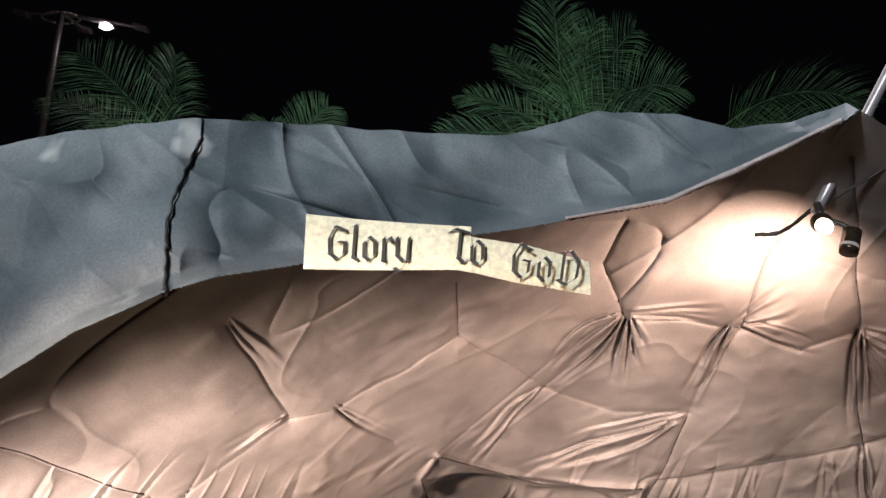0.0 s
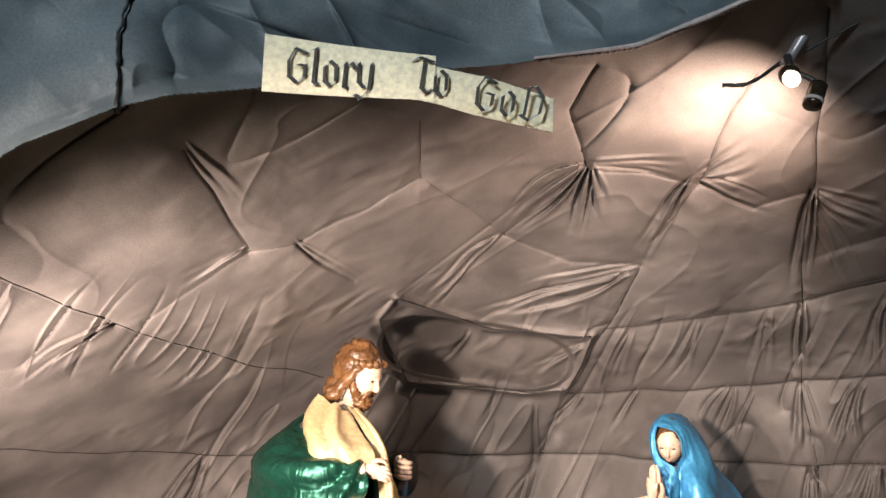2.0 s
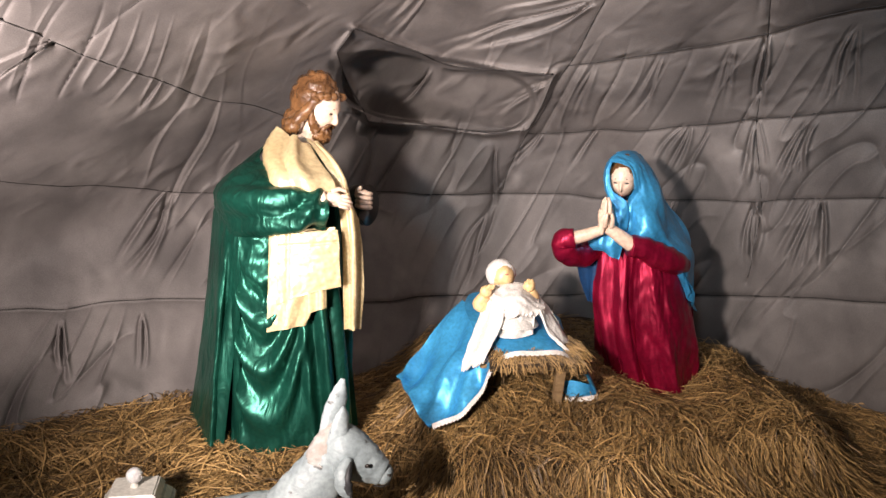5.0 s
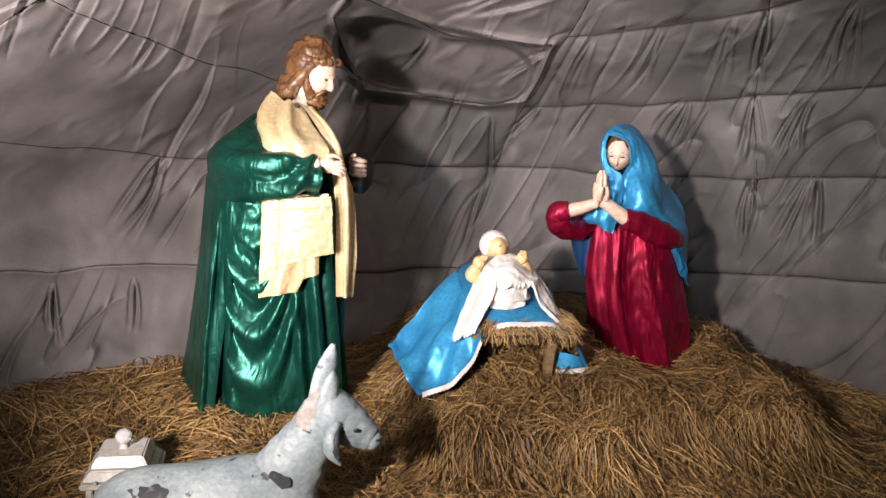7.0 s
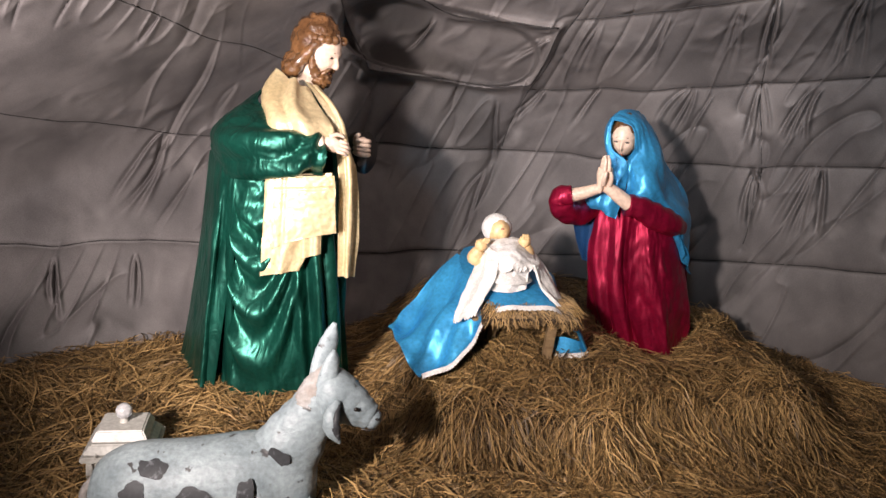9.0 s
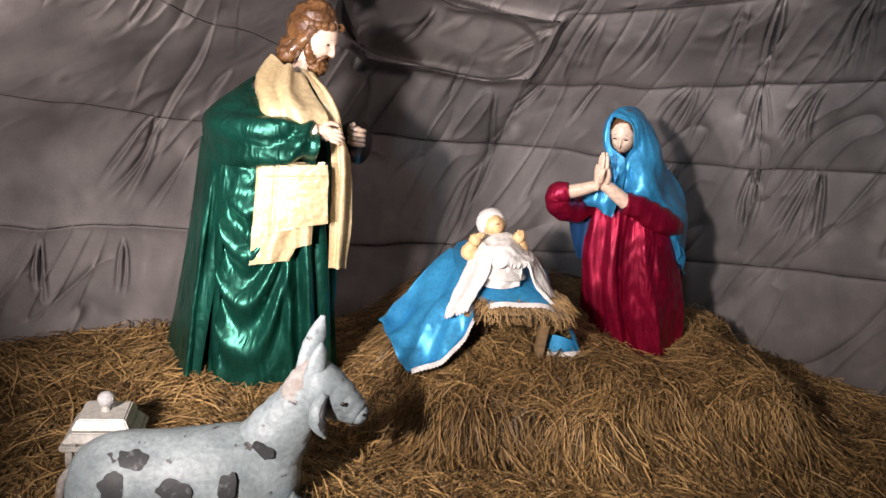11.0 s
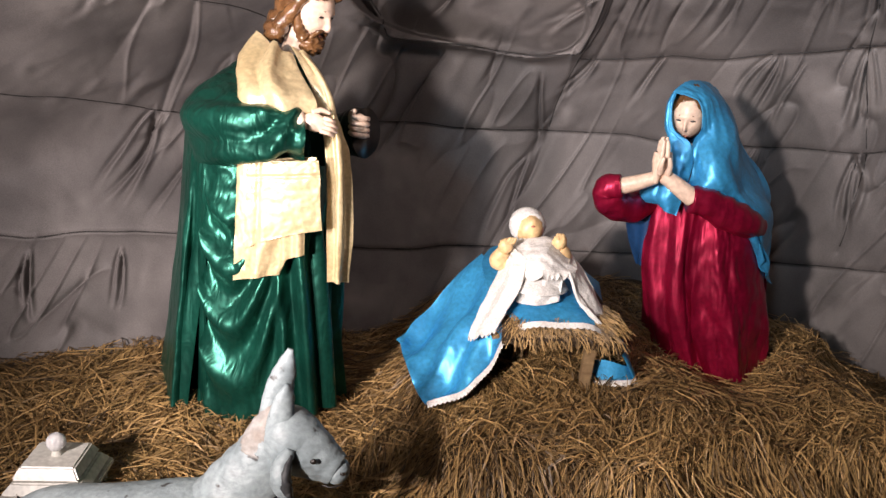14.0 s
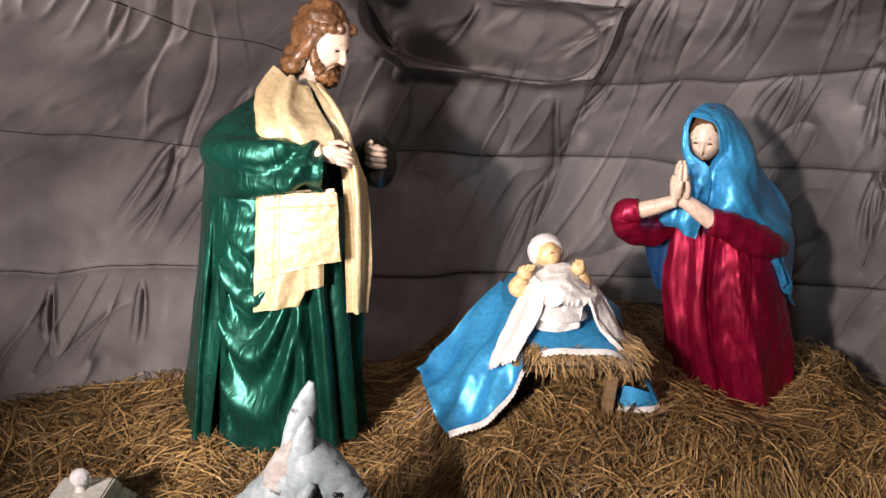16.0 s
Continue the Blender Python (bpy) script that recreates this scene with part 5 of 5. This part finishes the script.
def build_lantern():
    ob = tagged(new("lantern"), "white painted lantern with stepped lid and glass ball", "lantern")
    at = lambda z, ry=0: pose(-0.815, 2.90, z * 1.2 + 0.03, 0, 0, 6)
    def slab(name, s, z, h, taper=1.0, mat=WHITEPAINT):
        bm = bmesh.new()
        bmesh.ops.create_cone(bm, cap_ends=True, segments=4, radius1=s / math.sqrt(2), radius2=s * taper / math.sqrt(2), depth=h, matrix=at(z + h / 2) @ pose(0, 0, 0, 0, 0, 45))
        bmesh.ops.bevel(bm, geom=bm.edges[:], offset=0.005, segments=2, affect="EDGES")
        return part(name, bm, mat, ob)
    slab("base", 0.25, -0.15, 0.06)
    slab("body", 0.20, -0.09, 0.10, mat=WHITEPAINT)
    slab("eave", 0.27, 0.012, 0.022)
    slab("roof", 0.255, 0.035, 0.032, 0.80)
    slab("cap", 0.205, 0.068, 0.038, 0.80)
    for k in range(4):
        for s in (-1, 1):
            part("post", box(0.024, 0.024, 0.11, at(-0.04) @ pose(0, 0, 0, 0, 0, 90 * k) @ pose(0.105, 0.105 * s if k % 2 == 0 else 0.0, 0), 0.003), WHITEPAINT, ob)
    for x in (-0.06, 0.0, 0.06):
        part("ridge", box(0.008, 0.10, 0.010, at(0.052) @ pose(x * 1.3, -0.09, -0.002, 22), 0.002), WHITEPAINT, ob)
    c = Clay()
    c.blob(at(0.140), (0.031, 0.031, 0.031), GLASS, 28, 20)
    c.tube([at(0.10).translation, at(0.125).translation], [0.018, 0.012], WHITEPAINT, 16, 6)
    c.done("finial", ob, "frosted glass ball")


build_animal()
build_lantern()


# ---- sign on the canopy ----
def build_sign():
    sign = tagged(new("banner_sign"), "cream card banner with black blackletter-style words", "sign")

    def strip(az0, az1, top, bottom, off):
        c = Clay()
        pts = []
        for g in np.linspace(0, 1, 9):
            row = []
            for k, a in enumerate(np.linspace(az0, az1, 40)):
                e = float(np.interp(a, *bottom) * (1 - g) + np.interp(a, *top) * g) + (0.05 * noise.noise(Vector((a * 3, g * 2, 0))) if g in (0, 1) else 0)
                p = spot(a, e, off)
                row.append(p)
            pts.append(row)
        c.grid(pts, CARD)
        c.grid([[p + np.array([0, 0.004, 0]) for p in r] for r in pts], CARD, flip=True)
        c.done("card", sign)

    DEPTH = 1.80

    def spot(a, e, off=0.0):
        """A place on the banner: a gently bowed upright sheet in front of the canopy."""
        d = DEPTH - off + 0.03 * smooth(2, 12, a)
        return HUB + np.array([0, 0, 0.05]) + d * np.array([math.tan(radians(a)), 1.0, math.tan(radians(e)) / math.cos(radians(a))])

    strip(-10.6, 2.2, ((-10.6, 2.2), (19.3, 18.65)), ((-10.6, 0.7, 2.2), (15.3, 15.5, 15.3)), 0.006)
    strip(0.9, 11.1, ((0.9, 2.2, 6.4, 11.2), (18.1, 17.9, 17.2, 15.75)), ((0.9, 2.6, 5.4, 11.0), (15.5, 15.2, 14.5, 13.4)), 0.0)
    # lettering: broad-nib strokes, black over a slightly wider pale outline
    glyphs = {
        "G": [(0.50, 0.80, 0.20, 0.92), (0.20, 0.92, 0.06, 0.60), (0.06, 0.60, 0.10, 0.18), (0.10, 0.18, 0.30, 0.02), (0.30, 0.02, 0.48, 0.20), (0.48, 0.20, 0.48, 0.48), (0.48, 0.48, 0.32, 0.50)],
        "l": [(0.02, 0.92, 0.12, 0.98), (0.10, 0.96, 0.10, 0.10), (0.10, 0.10, 0.22, 0.02)],
        "o": [(0.20, 0.66, 0.06, 0.50), (0.06, 0.50, 0.08, 0.14), (0.08, 0.14, 0.22, 0.02), (0.22, 0.02, 0.36, 0.18), (0.36, 0.18, 0.34, 0.54), (0.34, 0.54, 0.20, 0.66)],
        "r": [(0.02, 0.56, 0.10, 0.64), (0.10, 0.64, 0.10, 0.04), (0.10, 0.04, 0.18, 0.0), (0.12, 0.54, 0.26, 0.66), (0.26, 0.66, 0.34, 0.54)],
        "y": [(0.04, 0.66, 0.06, 0.20), (0.06, 0.20, 0.20, 0.06), (0.36, 0.68, 0.34, 0.02), (0.34, 0.02, 0.14, -0.24), (0.14, -0.24, 0.02, -0.16)],
        "T": [(0.0, 0.84, 0.14, 0.94), (0.14, 0.94, 0.50, 0.86), (0.28, 0.90, 0.26, 0.16), (0.26, 0.16, 0.40, 0.04), (0.40, 0.04, 0.52, 0.14)],
        "D": [(0.02, 0.84, 0.34, 0.94), (0.34, 0.94, 0.56, 0.70), (0.56, 0.70, 0.54, 0.26), (0.54, 0.26, 0.28, 0.02), (0.28, 0.02, 0.06, 0.12), (0.16, 0.86, 0.16, 0.12)],
    }
    size = 0.092
    words = ((("G", 0.0), ("l", 0.62), ("o", 0.92), ("r", 1.40), ("y", 1.80)), -9.0, 16.05, -2.5), ((("T", 0.0), ("o", 0.54)), 0.35, 16.0, -5.0), ((("G", 0.0), ("o", 0.68), ("D", 1.20)), 5.0, 14.95, -10.0)
    for letters, a, e, lean in words:
        for nib, grow, mat, off in ((0.076, 0.018, CHALK, 0.012), (0.066, 0.0, INK, 0.016)):
            c = Clay()
            m = pose(*spot(a, e, off), 90, 0, 0) @ pose(0, 0, 0, 0, 0, lean)
            for letter, shift in letters:
                for n, (x0, y0, x1, y1) in enumerate(glyphs[letter]):
                    p, q = Vector((x0 + shift, y0, 0)) * size, Vector((x1 + shift, y1, 0)) * size
                    along = (q - p).normalized() * size * (0.02 + grow)
                    edge = Vector((0.80, 0.60, 0)) * size * nib + Vector((-along.y, along.x, 0)).normalized() * size * (0.012 + grow) * (1 if along.x * 0.6 - along.y * 0.8 < 0 else -1)
                    lift = Vector((0, 0, 0.0002 * (n % 4)))
                    front = [m @ (v + lift) for v in (p - along - edge, q + along - edge, q + along + edge, p - along + edge)]
                    c.grid([[front[0], front[1]], [front[3], front[2]]], mat)
            c.done("lettering", sign, "pale outline of a word" if mat == CHALK else "black blackletter painted word")


build_sign()


# ---- lamp on its leaning pole ----
def rod(path, radius, mat, name, parent, label="", rows=20, crinkle=0.0):
    c = Clay()
    c.tube(path, radius if isinstance(radius, list) else [radius, radius], mat, 16, rows, crinkle)
    return c.done(name, parent, label)


def build_pole_lamp():
    pole = tagged(new("leaning_pole"), "leaning grey steel pole holding up the canopy corner", "pole")
    pole.matrix_basis = pose(0.06, 0, 0.02)
    foot, tip = Vector((1.07, 2.22, 2.62)), Vector((1.55, 1.86, 3.55))
    rod([foot, tip], 0.016, STEEL, "tube", pole)
    rod([Vector((1.36, 2.00, 3.19)), Vector((1.62, 2.02, 3.12))], 0.014, STEEL, "brace", pole)
    rod([foot + Vector((0, 0.02, 0.02)), foot + Vector((-0.10, 0.02, -0.05)), foot + Vector((-0.17, 0.05, -0.05))], 0.006, WIRE, "cable", pole, "black cable", 16, 0.4)
    rod([Vector((1.62, 2.02, 3.11)), Vector((1.35, 2.02, 2.80)), Vector((1.12, 2.2, 2.66))], 0.004, WIRE, "cable", pole, "black cable", 24, 0.4)
    spot = tagged(new("spotlight"), "small bronze can spotlight on a bracket under the pole", "spotlight")
    spot.matrix_basis = pose(0.06, 0, 0.02)
    c = Clay()
    d = Vector((-0.35, -0.15, -0.85)).normalized()
    p = Vector((1.125, 2.13, 2.535))
    c.tube([p, p + d * 0.075], [0.026, 0.026], BRONZE, 28, 8)
    c.tube([p + d * 0.052, p + d * 0.062], [0.0275, 0.0275], HEM, 28, 4)
    c.done("can", spot)
    c = Clay()
    c.blob(pose(1.06, 2.17, 2.575, 0, 30, 0), (0.032, 0.032, 0.030), BRONZE, 24, 16)
    c.done("housing", spot)
    c = Clay()
    c.blob(pose(1.053, 2.145, 2.555, 20, 30, 0), (0.027, 0.012, 0.024), LENS, 24, 12)
    c.done("lens", spot, "lit white lamp face")
    rod([(1.06, 2.17, 2.60), (1.065, 2.19, 2.64)], 0.012, WIRE, "bracket", spot)
    rod([(1.07, 2.15, 2.575), (1.10, 2.14, 2.56), (1.12, 2.13, 2.54)], 0.008, WIRE, "arm", spot)


build_pole_lamp()


# ---- street lamp and palms behind the cave ----
def build_street_lamp():
    ob = tagged(new("street_lamp"), "tall grey street lamp with a cluster of lit heads", "street lamp")
    base = Vector((-7.15, 12.6, GROUND))
    top = base + Vector((0.0, 0, 10.45))
    rod([base, top], [0.10, 0.055], STEEL, "pole", ob)
    for dx, dy, dz in ((0.95, -0.1, -0.30), (1.3, 0.5, 0.0), (-0.8, 0.1, 0.05), (0.1, 0.7, 0.1)):
        rod([top, top + Vector((dx, dy, dz))], 0.03, STEEL, "arm", ob)
        part("lamp_head", box(0.32, 0.18, 0.08, Matrix.Translation(top + Vector((dx, dy, dz))) @ pose(0, 0, 0, 0, 18, 0), 0.02), STEEL, ob)
    c = Clay()
    c.blob(Matrix.Translation(top + Vector((0.93, -0.12, -0.37))), (0.12, 0.09, 0.05), GLOW, 18, 12)
    c.done("bulb", ob, "glowing white lamp glass")
    c = Clay()
    for k in range(18):
        a = k * 0.35
        c.tube([top + Vector((0.35 * math.cos(a), 0.2 * math.sin(a), -0.1)), top + Vector((0.35 * math.cos(a + 0.35), 0.2 * math.sin(a + 0.35), -0.1))], [0.02, 0.02], STEEL, 6, 2)
    c.done("ring", ob)


def frond(start, heading, rise, length, droop, seed, leaf=0.42, count=46, twist=0.0):
    """One palm leaf: an arched midrib with narrow folded leaflets on both sides."""
    rng = np.random.default_rng(seed)
    v, f = [], []
    d0 = Vector((math.cos(heading) * math.cos(rise), math.sin(heading) * math.cos(rise), math.sin(rise)))
    flat = Matrix.Rotation(twist, 3, d0) @ d0.cross(Vector((0, 1, 0))).normalized()
    pts = []
    p, d = Vector(start), d0.copy()
    n = 24
    for k in range(n + 1):
        pts.append((p.copy(), d.copy()))
        d = (d + Vector((0, 0, -droop / n * (0.4 + 1.4 * k / n)))).normalized()
        p = p + d * (length / n)

    def quad(a, b, w0, w1):
        k = len(v)
        v.extend([a - w0, a + w0, b + w1, b - w1])
        f.append((k, k + 1, k + 2, k + 3))
    for k in range(n):
        quad(pts[k][0], pts[k + 1][0], flat * 0.012 * (1.1 - k / n), flat * 0.012 * (1.1 - (k + 1) / n))
    for k in range(count):
        t = 0.12 + 0.88 * k / count
        i = min(int(t * n), n - 1)
        q, d = pts[i][0].lerp(pts[i + 1][0], t * n - i), pts[i][1]
        up = flat.cross(d)
        size = leaf * math.sin(math.pi * (0.12 + 0.83 * t)) ** 0.7
        for s in (-1, 1):
            w = (flat * s * 0.80 + d * (0.35 + 0.75 * t) - up * 0.10 + Vector((rng.normal(0, 0.07), rng.normal(0, 0.07), rng.normal(0, 0.07)))).normalized()
            mid = q + w * size * 0.55
            end = q + w * size + Vector((0, 0, -0.16 * size))
            wide = d.normalized() * 0.0062
            quad(q, mid, wide * 0.6, wide)
            quad(mid, end, wide, wide * 0.1)
    return v, f


def build_palm(crown, leaves, seed):
    palm = tagged(new("palm_tree"), "green coconut palm lit at night behind the canopy", "palm tree")
    c = Clay()
    x, y, z = crown
    c.tube([(x + 0.25, y + 0.2, GROUND), (x + 0.1, y + 0.1, z * 0.5), (x, y, z)], [0.17, 0.12, 0.10], BARK, 18, 30, 0.08)
    c.done("trunk", palm)
    for k, (heading, rise, length, droop, twist) in enumerate(leaves):
        v, f = frond(crown, radians(heading), radians(rise), length, droop, seed + k, 0.60 if length > 1.4 else 0.46, 58, radians(twist))
        mesh_object("frond", v, f, [LEAF], parent=palm, smooth=False)


build_street_lamp()
PALM_Y = 6.6
build_palm((1.15, PALM_Y, 4.95), [(100, 84, 1.75, 0.3, 15), (20, 64, 1.6, 0.5, 40), (15, 48, 1.5, 0.9, 25), (170, 38, 1.1, 0.4, 25), (178, 8, 1.2, 0.2, 20), (12, 30, 1.3, 1.3, 40), (60, 74, 1.6, 0.5, 55), (150, 66, 1.3, 0.4, 30), (15, 78, 1.4, 0.6, 20)], 100)
build_palm((2.65, PALM_Y + 0.4, 5.15), [(5, 42, 1.9, 1.3, 55), (5, 25, 1.3, 0.9, 60)], 140)
build_palm((-2.35, PALM_Y - 0.4, 4.65), [(172, 50, 1.5, 0.3, 10), (130, 80, 1.05, 0.2, 60), (165, 14, 1.25, 0.2, 15), (172, 30, 1.4, 0.2, 30)], 160)
build_palm((-1.65, PALM_Y + 0.9, 5.1), [(10, 66, 0.8, 0.6, 20), (170, 70, 0.5, 0.4, 40)], 180)
